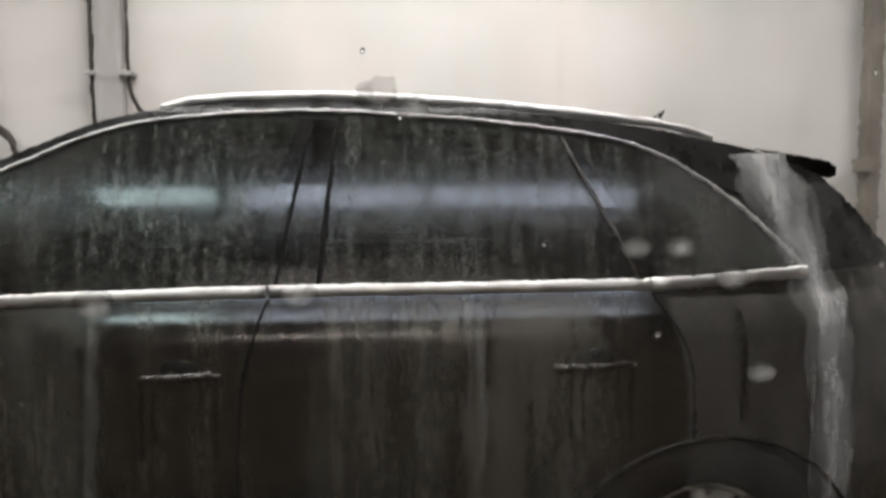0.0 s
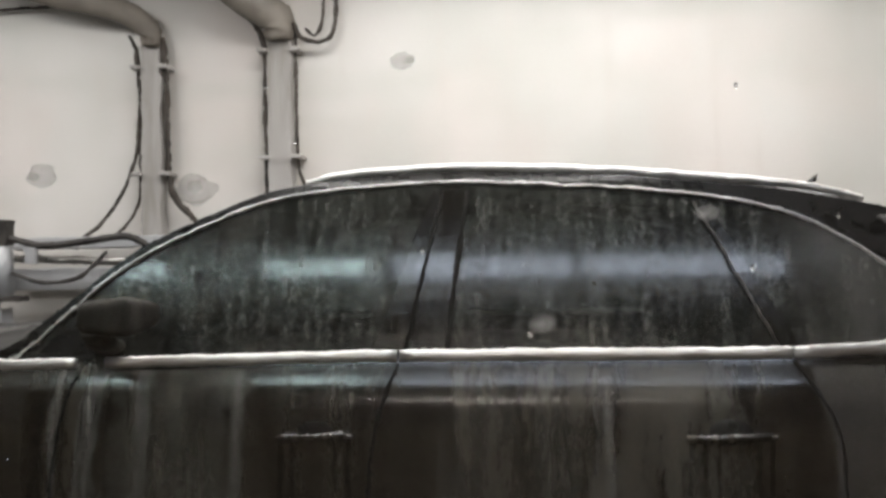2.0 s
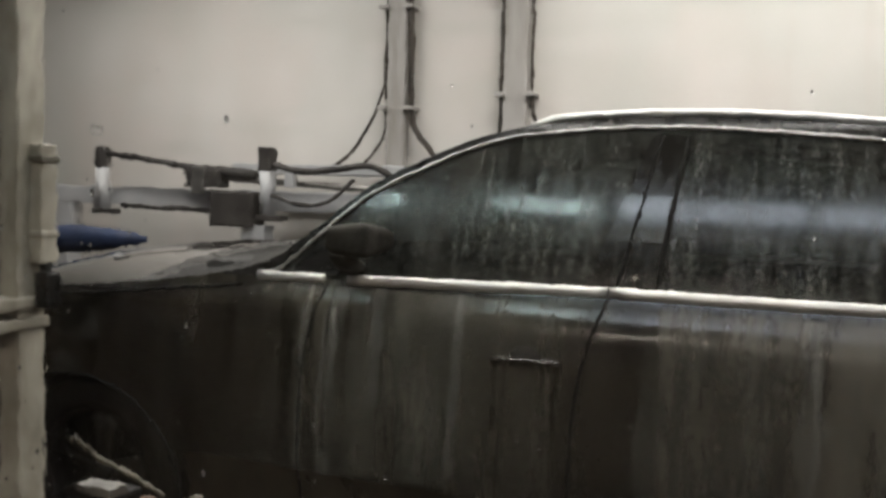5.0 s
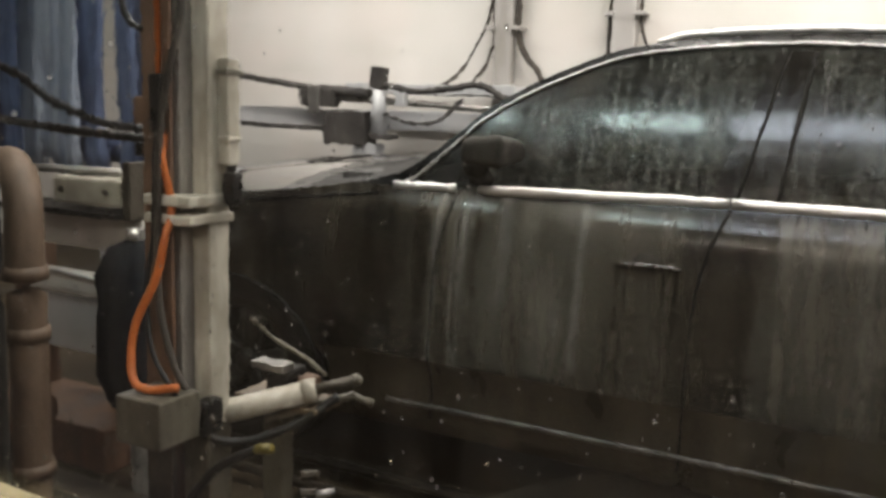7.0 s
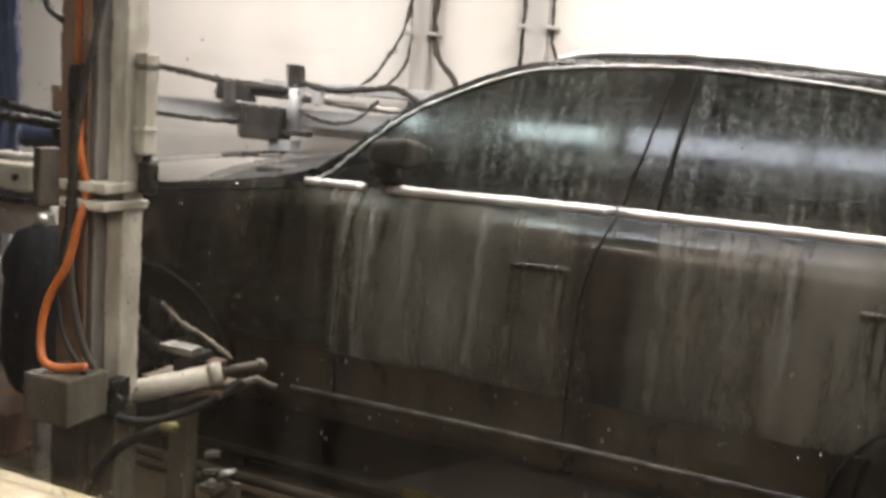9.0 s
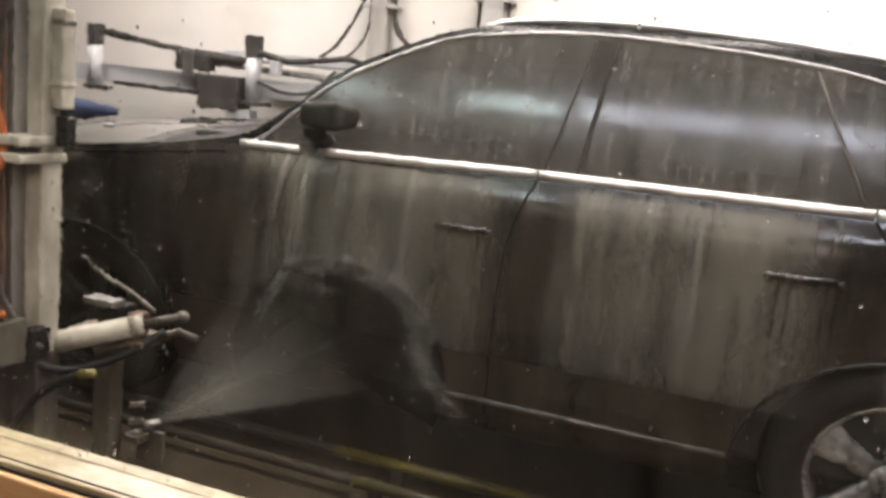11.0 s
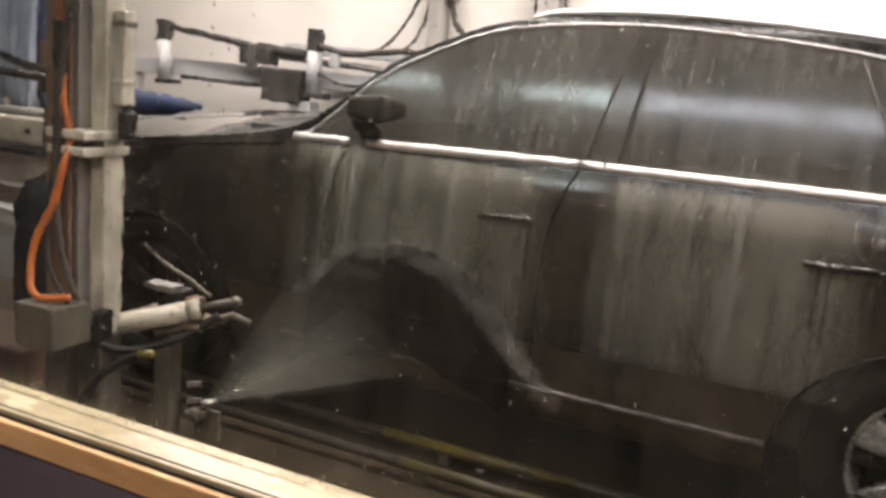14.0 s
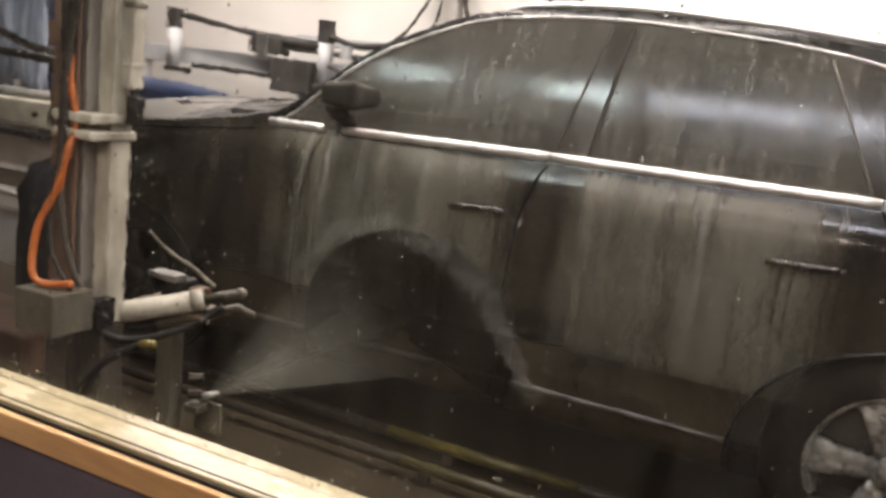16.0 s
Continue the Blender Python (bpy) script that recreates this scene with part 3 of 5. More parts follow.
# tube lamps on a shelf over the window
for x0, x1, k, wide, watts in TUBES:
    lamp = thing("tube_lamp", "fluorescent tube lamp on a bracket above the window", "lamp", "tube lamps")
    part("housing", box(x0 - 0.03, x1 + 0.03, -1.7145, -1.38, 2.752, 2.80, 0.006), GREY, lamp)
    if k == 1:
        part("cover", box(x0, x1, -1.64, -1.40, 2.722, 2.750, 0.004), COVER, lamp)
    for j in range(k if k > 1 else 0):
        part("tube", tube([(x0, -1.56 + 0.07 * j, 2.732), (x1, -1.56 + 0.07 * j, 2.732)], 0.010), TUBE, lamp, smooth=True)
# lamp over the viewing room
vl = thing("room_lamp", "warm square lamp under the viewing room ceiling", "lamp")
part("housing", box(0.05, 2.55, -4.27, -3.83, 2.81, 3.399, 0.01), CEIL, vl)
part("diffuser", box(0.1, 2.5, -4.225, -3.875, 2.762, 2.808, 0.01), DIFFUSER, vl)

# ---- wall services ----
def wall_duct(name, x0, x1, top_pts, rt, label):
    t = thing(name, label, "duct", "wall ducts")
    t.location.x = 0.035
    part("riser", box(x0, x1, 2.90, 2.998, 0.0, 2.72, 0.012), RISER, t)
    part("elbow", tube(curve(top_pts, 6), rt, 12, ry=rt * 0.8), surface_brown, t, "brown-grey bent duct", True)
    return t


surface_brown = surface("grimy_duct", (0.13, 0.115, 0.095), (0.25, 0.225, 0.19), 5, (0.45, 0.7))
d1 = wall_duct("wall_duct", -1.03, -0.905, [(-0.965, 2.93, 2.66), (-0.97, 2.9, 2.76), (-1.15, 2.85, 2.87), (-1.55, 2.75, 2.96), (-2.3, 2.6, 3.2)], 0.075, "grey square riser with a bent duct on the white wall")
d2 = wall_duct("wall_duct", -0.235, -0.085, [(-0.16, 2.93, 2.66), (-0.17, 2.9, 2.78), (-0.35, 2.8, 2.9), (-0.6, 2.6, 3.15)], 0.11, "grey square riser with a bent duct on the white wall")


def conduit(pts, r, label, clamps=()):
    t = thing("conduit", label, "conduit", "wall conduits")
    t.location.x = 0.035
    part("pipe", tube(pts, r, 8), CONDUIT, t, smooth=True)
    for x, z in clamps:
        part("clamp", box(x - 0.030, x + 0.030, 2.865, 2.999, z - 0.012, z + 0.012, 0.004), RISER, t)
    return t


conduit(curve([(-0.42, 2.8, 2.85), (-0.30, 2.9, 2.74), (-0.255, 2.93, 2.60), (-0.252, 2.93, 2.2), (-0.245, 2.93, 1.3), (-0.245, 2.93, 0.4)]), 0.017, "black conduit clipped beside a grey riser", [(-0.253, 2.59), (-0.250, 1.945)])
conduit(curve([(-0.06, 2.93, 2.70), (-0.062, 2.93, 2.5), (-0.055, 2.93, 1.95), (-0.03, 2.93, 1.8), (0.05, 2.95, 1.6), (0.06, 2.95, 1.0)]), 0.011, "black conduit clipped beside a grey riser", [(-0.06, 2.59), (-0.055, 1.945)])
conduit(curve([(-1.10, 2.9, 2.72), (-1.06, 2.93, 2.6), (-1.05, 2.93, 2.2), (-1.1, 2.93, 1.9), (-1.28, 2.9, 1.58), (-1.46, 2.8, 1.43)]), 0.012, "thin black cable looping off a grey riser", [(-1.055, 2.52)])
conduit(curve([(-1.06, 2.94, 2.1), (-1.045, 2.94, 1.85), (-1.08, 2.93, 1.65), (-1.2, 2.85, 1.48), (-1.34, 2.7, 1.42)]), 0.010, "thin black cable looping off a grey riser", [(-1.05, 1.87)])
conduit(curve([(-0.89, 2.93, 2.7), (-0.875, 2.93, 2.4), (-0.865, 2.93, 1.87), (-0.82, 2.94, 1.7), (-0.70, 2.95, 1.55), (-0.66, 2.95, 1.2)]), 0.020, "black conduit clipped beside a grey riser", [(-0.875, 2.52), (-0.868, 1.87)])
conduit(curve([(-0.06, 2.9, 2.75), (-0.02, 2.9, 2.66), (0.10, 2.9, 2.63), (0.18, 2.9, 2.70), (0.2, 2.9, 2.95), (0.2, 2.9, 3.3)]), 0.014, "black cable loop hanging under the ceiling")
conduit(curve([(0.0, 2.93, 2.72), (0.06, 2.93, 2.68), (0.11, 2.93, 2.8), (0.12, 2.93, 3.3)]), 0.009, "black cable loop hanging under the ceiling")
conduit([(-6.0, 2.95, 2.93), (-1.45, 2.95, 2.935)], 0.010, "thin black cable along the wall")
rp = thing("wall_post", "dark steel post standing against the white wall", "post")
part("post", box(4.27, 4.36, 2.86, 2.96, 0, 3.4, 0.006), surface_brown, rp)
part("bracket", box(4.21, 4.30, 2.84, 2.9, 1.38, 1.46, 0.006), surface_brown, rp)


# ---- side washer arm behind the car ----
arm = thing("washer_arm", "grey steel washer arm with rods and cylinders behind the car", "washer arm")
arm.location = (-0.084, 0.239, 0.033)
part("beam", box(-3.4, -0.35, 2.24, 2.34, 1.15, 1.275, 0.008), GREY, arm, "light grey steel beam")
part("shelf", box(-1.84, -0.6, 2.3, 2.62, 1.385, 1.45, 0.008), GREY, arm)
part("rail", tube([(-2.0, 2.16, 1.36), (-0.7, 2.16, 1.30)], 0.022, 10), STEEL, arm, smooth=True)
part("upper_rod", tube([(-2.75, 2.15, 1.50), (-1.85, 2.15, 1.39)], 0.022, 8), HAZEBLACK, arm, smooth=True)
part("upper_rod_sleeve", tube([(-1.95, 2.15, 1.40), (-1.55, 2.15, 1.37)], 0.035, 8), HAZEBLACK, arm, smooth=True)
part("lower_rod", tube([(-2.62, 2.15, 1.15), (-1.83, 2.15, 1.14)], 0.017, 8), HAZEBLACK, arm, smooth=True)
part("valve_block", box(-1.84, -1.53, 2.05, 2.22, 1.045, 1.265, 0.012), HAZEBLACK, arm, "black valve block")
part("foot", box(-1.62, -1.45, 2.08, 2.2, 0.94, 1.06, 0.01), GREY, arm)
for cx in (-1.455, -2.77):
    part("cylinder", tube([(cx, 2.12, 1.125), (cx, 2.12, 1.40)], 0.050, 16, up=(0, 1, 0)), GREY, arm, "pale upright cylinder", True)
    part("cylinder_cap", box(cx - 0.042, cx + 0.042, 2.075, 2.165, 1.40, 1.545, 0.010), HAZEBLACK, arm, "black square cap")
    part("cylinder_base", box(cx - 0.05, cx + 0.12, 2.07, 2.17, 1.09, 1.125, 0.008), HAZEBLACK, arm)
part("hose", tube(curve([(-1.4, 2.1, 1.44), (-1.2, 2.1, 1.40), (-0.95, 2.12, 1.42), (-0.75, 2.15, 1.44), (-0.6, 2.2, 1.36)]), 0.020, 8), HAZEBLACK, arm, smooth=True)
part("hose", tube(curve([(-1.4, 2.1, 1.25), (-1.2, 2.08, 1.20), (-1.0, 2.08, 1.22), (-0.85, 2.12, 1.36)]), 0.012, 8), HAZEBLACK, arm, smooth=True)
part("leg", box(-3.3, -3.18, 2.24, 2.34, -0.033, 1.15, 0.008), GREY, arm)
part("leg", box(-0.9, -0.78, 2.24, 2.34, -0.033, 1.15, 0.008), GREY, arm)
part("coupling", box(-2.06, -1.80, 2.08, 2.20, 1.285, 1.40, 0.012), HAZEBLACK, arm, "dark hose coupling")
part("clip", box(-1.98, -1.90, 2.06, 2.09, 1.24, 1.42, 0.006), STEEL, arm)
part("clip", box(-1.30, -1.24, 2.06, 2.12, 1.30, 1.39, 0.006), GREY, arm)
bb = thing("blue_brush", "low dark blue foam roller lying ahead of the car", "brush")
part("roller", tube([(-2.9, 1.4, 1.0), (-2.6, 1.4, 1.01), (-2.1, 1.4, 1.02), (-1.85, 1.4, 1.03), (-1.60, 1.4, 1.04)], [0.05, 0.085, 0.08, 0.06, 0.02], 18), DEEPBLUE, bb, "matted dark blue foam strips", True)
part("stand", box(-2.62, -2.55, 1.37, 1.43, 0, 0.96, 0.006), GREY, bb)


# ---- foreground rinse arch ----
mast = thing("rinse_mast", "cream square mast with a collar, junction box and hoses", "mast")
part("mast_tube", box(0.046, 0.097, -0.970, -0.905, 0.555, 2.9, 0.006), CREAM, mast, "chipped cream enamel tube")
# below 0.55 m the mast is a darker copy, as painted shade
part("mast_foot", box(0.020, 0.099, -0.980, -0.903, 0, 0.553, 0.006), GRIMESHADE, mast, "mast foot in darker enamel, shade in its colour")
part("collar", box(-0.03, 0.106, -1.042, -0.897, 1.075, 1.100, 0.006), CREAM, mast)
part("collar", box(-0.03, 0.106, -1.042, -0.897, 1.035, 1.058, 0.006), CREAM, mast)
part("cable_tray", box(0.012, 0.0445, -1.005, -0.93, 0.556, 2.9, 0.003), surface_brown, mast, "grimy brown cable channel")
part("cross_bracket", box(-0.05, 0.105, -1.045, -0.95, 1.735, 1.765, 0.005), surface_brown, mast)
part("junction_box", box(-0.005, 0.125, -1.155, -1.034, 0.565, 0.672, 0.006), GRIMESHADE, mast, "dark tan junction box")
part("box_bracket", box(0.10, 0.135, -1.03, -0.97, 0.56, 0.64, 0.006), BLACK, mast)
part("cross_plate", box(0.02, 0.27, -0.80, -0.68, 0.565, 0.582, 0.004), TAN, mast)
part("valve", box(0.10, 0.17, -0.78, -0.70, 0.586, 0.655, 0.01), BLACK, mast)
part("valve", box(0.19, 0.23, -0.77, -0.72, 0.586, 0.645, 0.008), RUST, mast)
part("cross_bar", box(0.07, 0.17, -0.80, -0.75, 0.655, 0.675, 0.004), STEEL, mast)
part("air_cylinder", tube([(-0.005, -0.965, 0.548), (0.24, -0.775, 0.620)], 0.029, 16), CREAM, mast, "glossy pale cylinder", True)
part("cylinder_ring", tube([(0.222, -0.789, 0.6146), (0.248, -0.769, 0.6224)], 0.0305, 16), CREAM, mast, smooth=True)
part("piston_rod", tube([(0.24, -0.775, 0.62), (0.318, -0.712, 0.643)], 0.014, 12), DARKSTEEL, mast, smooth=True)
part("rod_eye", ball((0.322, -0.708, 0.644), 0.020, 0.016, 0.017, 2), GRIMESHADE, mast, smooth=True)
part("lower_link", tube([(0.14, -0.83, 0.545), (0.31, -0.70, 0.600), (0.36, -0.69, 0.585)], 0.011, 8), GRIMESHADE, mast, smooth=True)
part("lower_mast", box(0.085, 0.145, -0.77, -0.72, 0, 0.564, 0.005), GRIMESHADE, mast)
part("foot_plate", box(-0.08, 0.22, -1.1, -0.66, 0, 0.02, 0.003), DARKSTEEL, mast)
for k, z in enumerate((0.365, 0.315)):
    part("nozzle_nut", tube([(0.17, -0.72, z), (0.205, -0.70, z + 0.004)], 0.013, 6), DARKSTEEL, mast, "wet hexagonal nozzle nut")
part("nozzle", tube([(0.195, -0.70, 0.306), (0.235, -0.665, 0.318)], [0.014, 0.008], 10), STEEL, mast, smooth=True)
part("nozzle_bracket", box(0.17, 0.26, -0.69, -0.675, 0.20, 0.295, 0.004), GRIMESHADE, mast)
part("nozzle_arm", box(0.17, 0.22, -0.74, -0.69, 0.27, 0.292, 0.004), GRIMESHADE, mast)
part("hose", tube(curve([(0.082, -1.03, 2.6), (0.080, -1.03, 1.62), (0.070, -1.035, 1.45), (0.046, -1.045, 1.33), (0.030, -1.05, 1.2), (0.026, -1.056, 1.0), (0.036, -1.06, 0.85), (0.072, -1.056, 0.72), (0.112, -1.035, 0.64), (0.135, -1.0, 0.59)]), 0.0085, 8), CONDUIT, mast, "black rubber hose", True)
part("hose", tube(curve([(0.06, -0.985, 0.60), (0.09, -0.97, 0.535), (0.15, -0.90, 0.515), (0.24, -0.81, 0.555), (0.30, -0.75, 0.61)]), 0.0115, 8), RUBBER, mast, smooth=True)
part("hose", tube(curve([(0.25, -0.99, 0.545), (0.17, -1.0, 0.50), (0.11, -1.0, 0.448), (0.05, -1.01, 0.345), (0.03, -1.03, 0.1)]), 0.0115, 8), RUBBER, mast, smooth=True)
part("hose", tube(curve([(0.125, -0.86, 0.80), (0.15, -0.81, 0.745), (0.20, -0.765, 0.70), (0.25, -0.73, 0.65)]), 0.006, 6), GRIMESHADE, mast, smooth=True)
part("hose_cap", tube([(0.246, -0.99, 0.5445), (0.285, -0.985, 0.553)], 0.012, 10), YELLOW, mast, "worn yellow hose cap", True)
part("side_valve", box(0.098, 0.130, -0.945, -0.905, 1.165, 1.40, 0.006), CREAM, mast, "pale side valve body")
part("valve_band", box(0.096, 0.133, -0.948, -0.902, 1.218, 1.230, 0.003), CREAM, mast)
part("valve_band", box(0.096, 0.133, -0.948, -0.902, 1.362, 1.376, 0.003), GRIMESHADE, mast)
part("side_knob", box(0.105, 0.142, -0.94, -0.905, 1.075, 1.150, 0.008), BLACK, mast, "black valve knob")
part("side_knob_stem", tube([(0.118, -0.922, 1.14), (0.118, -0.922, 1.17)], 0.012, 10, up=(0, 1, 0)), BLACK, mast)
oh = thing("orange_hose", "bright orange air hose running down to a box", "hose")
part("hose_run", tube(curve([(0.026, -1.032, 1.24), (0.032, -1.044, 1.18), (0.040, -1.031, 1.10), (0.044, -1.031, 1.055), (0.046, -1.053, 1.01), (0.034, -1.07, 0.918), (-0.002, -1.09, 0.829), (-0.006, -1.105, 0.76), (0.014, -1.12, 0.70), (0.05, -1.115, 0.682), (0.115, -1.09, 0.69)], 10), 0.0095, 10), ORANGE, oh, smooth=True)
rc = thing("rusted_column", "rust-brown steel channel column beside the mast", "column")
part("web", box(-0.036, 0.046, -1.034, -1.024, 0.562, 2.9, 0.002), RUST, rc)
part("cable_loop", tube(curve([(-0.05, -1.03, 1.66), (-0.085, -1.03, 1.60), (-0.095, -1.03, 1.52), (-0.075, -1.03, 1.475), (-0.03, -1.037, 1.455)], 8), 0.008, 8), RUBBER, rc, "black cable loop", True)
# column foot in dark steel instead of rust: its shade is painted
part("foot", box(-0.038, 0.040, -1.036, -1.022, 0, 0.56, 0.002), DARKSTEEL, rc, "darkened steel foot, shade in its colour")
part("clamp", box(0.002, 0.036, -1.052, -1.0345, 1.235, 1.36, 0.005), BLACK, rc, "black hose clamp")
part("cable", tube(curve([(0.018, -1.045, 1.235), (0.012, -1.047, 1.15), (0.004, -1.047, 1.0), (-0.004, -1.06, 0.9), (0.04, -1.09, 0.76), (0.11, -1.09, 0.67)], 8), 0.006, 8), RUBBER, rc, smooth=True)
part("recessed_hose", tube([(0.022, -1.040, 2.85), (0.020, -1.040, 1.36)], 0.0065, 8), ORANGE, rc, "orange hose in the column", True)
part("flange", box(-0.036, -0.027, -1.023, -0.93, 0, 2.9, 0.002), RUST, rc)
part("flange", box(-0.012, -0.002, -1.023, -0.93, 0, 2.9, 0.002), RUST, rc)
part("lug", box(-0.078, -0.046, -1.02, -0.98, 1.25, 1.31, 0.004), RUST, rc)
part("lug", box(-0.078, -0.046, -1.02, -0.98, 1.18, 1.21, 0.004), BLACK, rc)


# ---- machinery ahead of the car ----
sb = thing("wheel_brush", "round navy bristle brush standing beside the car", "brush")
bp = [(0.02, 0.30), (0.09, 0.32), (0.118, 0.42), (0.126, 0.60), (0.118, 0.75), (0.08, 0.84), (0.02, 0.87)]
bmx = lathe(bp, (-0.685, -0.46, 0), 40, "z")
for v in bmx.verts:
    v.co += Vector((v.co.x + 0.685, v.co.y + 0.46, 0)) * (0.22 * noise.noise(v.co * 14) + 0.14 * noise.noise(v.co * 41))
part("bristles", bmx, NAVY, sb, "dense navy bristles", True)
part("shaft", tube([(-0.685, -0.46, 0), (-0.685, -0.46, 0.90)], 0.03, 10, up=(0, 1, 0)), STEEL, sb)
# chrome ball added to give the bright dot on the brush
part("bright_dot", ball((-0.665, -0.49, 0.888), 0.016, 0.016, 0.016, 2), CHROME, sb, "small chrome ball added for a bright dot", True)
cl = thing("cloth_curtain", "hanging blue and pale cloth strips of a mitter curtain", "cloth strips")
cr = random.Random(9)
for i in range(14):
    x = -1.98 + 0.085 * i
    w, top = cr.uniform(0.045, 0.075), 2.25
    low = 1.02 + cr.uniform(-0.02, 0.07)
    yy = -0.05 + cr.uniform(-0.13, 0.13)
    rows = []
    for k in range(13):
        z = top + (low - top) * k / 12
        rows.append([(x + w * (j / 5 - 1) + 0.012 * math.sin(k * 0.8 + i), yy + 0.016 * math.sin(j * 1.4 + i + k * 0.25) + 0.01 * noise.noise(Vector((j, k * 0.6, i))), z + 0.012 * math.sin(j * 2.0 + i) * (k == 12)) for j in range(11)])
    bm = bmesh.new()
    vs = [[bm.verts.new(p) for p in row] for row in rows]
    for ra, rb in zip(vs, vs[1:]):
        for j in range(10):
            bm.faces.new((ra[j], ra[j + 1], rb[j + 1], rb[j]))
    ex = bmesh.ops.extrude_face_region(bm, geom=bm.faces[:])
    bmesh.ops.translate(bm, verts=[v for v in ex["geom"] if isinstance(v, bmesh.types.BMVert)], vec=(0, 0.006, 0))
    part("strip", bm, (BLUE, BLUELIT, BLUE, NIGHTBLUE, BLUELIT)[i % 5], cl, smooth=True)
part("carrier", box(-2.05, -0.78, -0.2, 0.1, 2.25, 2.33, 0.006), STEEL, cl)
part("hanger", box(-1.45, -1.38, -0.09, -0.02, 2.331, 3.399, 0.004), STEEL, cl)
fr = thing("drive_frame", "steel frame with bars, beige gearbox and pale guards", "machine frame")
part("gearbox", box(-1.20, -0.86, -0.36, -0.2, 0.94, 1.035, 0.012), CREAM, fr, "beige gearbox cover")
part("bar", tube([(-2.2, -0.30, 1.27), (-1.0, -0.52, 1.21), (-0.05, -0.80, 1.195)], 0.014, 8), BLACK, fr, smooth=True)
part("bar", tube(curve([(-1.9, -0.34, 1.50), (-1.45, -0.33, 1.40), (-1.2, -0.36, 1.30), (-0.9, -0.42, 1.235), (-0.6, -0.50, 1.215)]), 0.016, 8), BLACK, fr, smooth=True)
part("bar", tube([(-2.1, -0.28, 1.04), (-0.95, -0.28, 1.055)], 0.016, 8), STEEL, fr, smooth=True)
part("cap_plate", box(-1.5, -0.85, -0.4, -0.18, 0.905, 0.925, 0.004), BLACK, fr)
part("mount", box(-0.856, -0.82, -0.36, -0.22, 0.90, 1.10, 0.006), DARKSTEEL, fr)
for bx in (-1.15, -0.93):
    part("bolt", tube([(bx, -0.368, 0.99), (bx, -0.358, 0.99)], 0.012, 6), DARKSTEEL, fr)
part("guard", box(-1.42, -0.82, -0.31, -0.27, 0.775, 0.90, 0.012), PALE, fr, "pale dented guard plate")
part("guard", box(-1.45, -1.0, -0.33, -0.26, 0.60, 0.685, 0.02), PALE, fr, "pale dented guard plate")
part("guard", box(-1.40, -0.98, -0.30, -0.265, 0.38, 0.585, 0.012), GREY, fr, "grey dented guard plate")
part("guard_lip", tube([(-1.45, -0.335, 0.69), (-1.0, -0.335, 0.675)], 0.008, 8), CHROME, fr, smooth=True)
part("upright", box(-1.62, -1.52, -0.22, -0.1, 0, 0.9, 0.006), RUST, fr)
part("upright", box(-1.12, -1.06, -0.2, -0.12, 0, 0.9, 0.006), RUST, fr)
part("base", box(-1.7, -0.9, -0.42, -0.08, 0.0, 0.16, 0.01), RUST, fr)
part("motor", tube([(-1.5, -0.5, 0.2), (-1.15, -0.5, 0.2)], 0.09, 16), RUST, fr, smooth=True)
part("conduit_elbow", tube(curve([(-0.75, -0.92, 1.30), (-0.73, -0.92, 1.02), (-0.73, -0.92, 0.1)]), 0.02, 8), RUBBER, fr, smooth=True)
PIPE = surface("rusty_pipe_paint", (0.050, 0.029, 0.017), (0.125, 0.082, 0.052), 6, (0.45, 0.7), 0, 60, 0.3, (1, 1, 0.4))
tp = thing("supply_pipe", "thick rust-brown elbow pipe with joint rings", "pipe")
tp.location.x = -0.065
part("pipe_run", tube(curve([(-1.10, -0.62, 1.06), (-0.86, -0.72, 1.10), (-0.73, -0.78, 1.03), (-0.70, -0.80, 0.85), (-0.70, -0.80, 0.5), (-0.70, -0.80, 0.0)], 8), 0.055, 16), PIPE, tp, "rust-brown painted pipe", True)
for z in (0.80, 0.62, 0.2):
    part("joint_ring", tube([(-0.70, -0.80, z - 0.02), (-0.70, -0.80, z + 0.02)], 0.064, 16, up=(0, 1, 0)), PIPE, tp, smooth=True)


# ---- floor guides ----
def guide(y, z, x0, x1, label, yellow, coat):
    g = thing("guide_rail", label, "guide rail", "guide rails")
    part("rail_bar", tube([(x0, y, z), (x1, y, z)], 0.018, 10), DARKSTEEL, g, smooth=True)
    if yellow:
        part("painted_stretch", tube([(yellow[0], y, z), (yellow[1], y, z)], 0.0192, 10), coat, g, "worn yellow paint", True)
    k = x0 + 0.2
    while k < x1:
        part("bracket", box(k - 0.02, k + 0.02, y - 0.015, y + 0.015, 0, z - 0.015, 0.002), DARKSTEEL, g)
        k += 0.9
    return g


guide(-0.015, 0.055, -2.2, 5.5, "wet steel tyre guide rail with worn yellow paint", (0.46, 1.16), YELLOW)
guide(-0.20, 0.055, -2.2, 5.5, "wet steel tyre guide rail with faded yellow paint", (0.62, 1.16), FADED)
kerb = box(-4, 6.5, -0.62, -0.50, 0, 0.03, 0.006)
structure("trim_gutter", kerb, DARKSTEEL, "low wet steel gutter edge")
# added black strips: shade painted over the floor next to the window
shade_strips = bmesh.new()
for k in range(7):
    box(-4, 6.5, -1.70 + 0.153 * k, -1.70 + 0.153 * k + 0.143, 0.0, 0.012, 0.003, shade_strips)
structure("trim_floor_shade", shade_strips, SHADEFLOOR, "black strips that paint shade on the floor by the window")


# ---- the car ----
CAR_Y = 1.86
AXLES, AXLE_Z, ARCH_R, ARCH_H = (-0.665, 2.145), 0.345, 0.425, 0.372
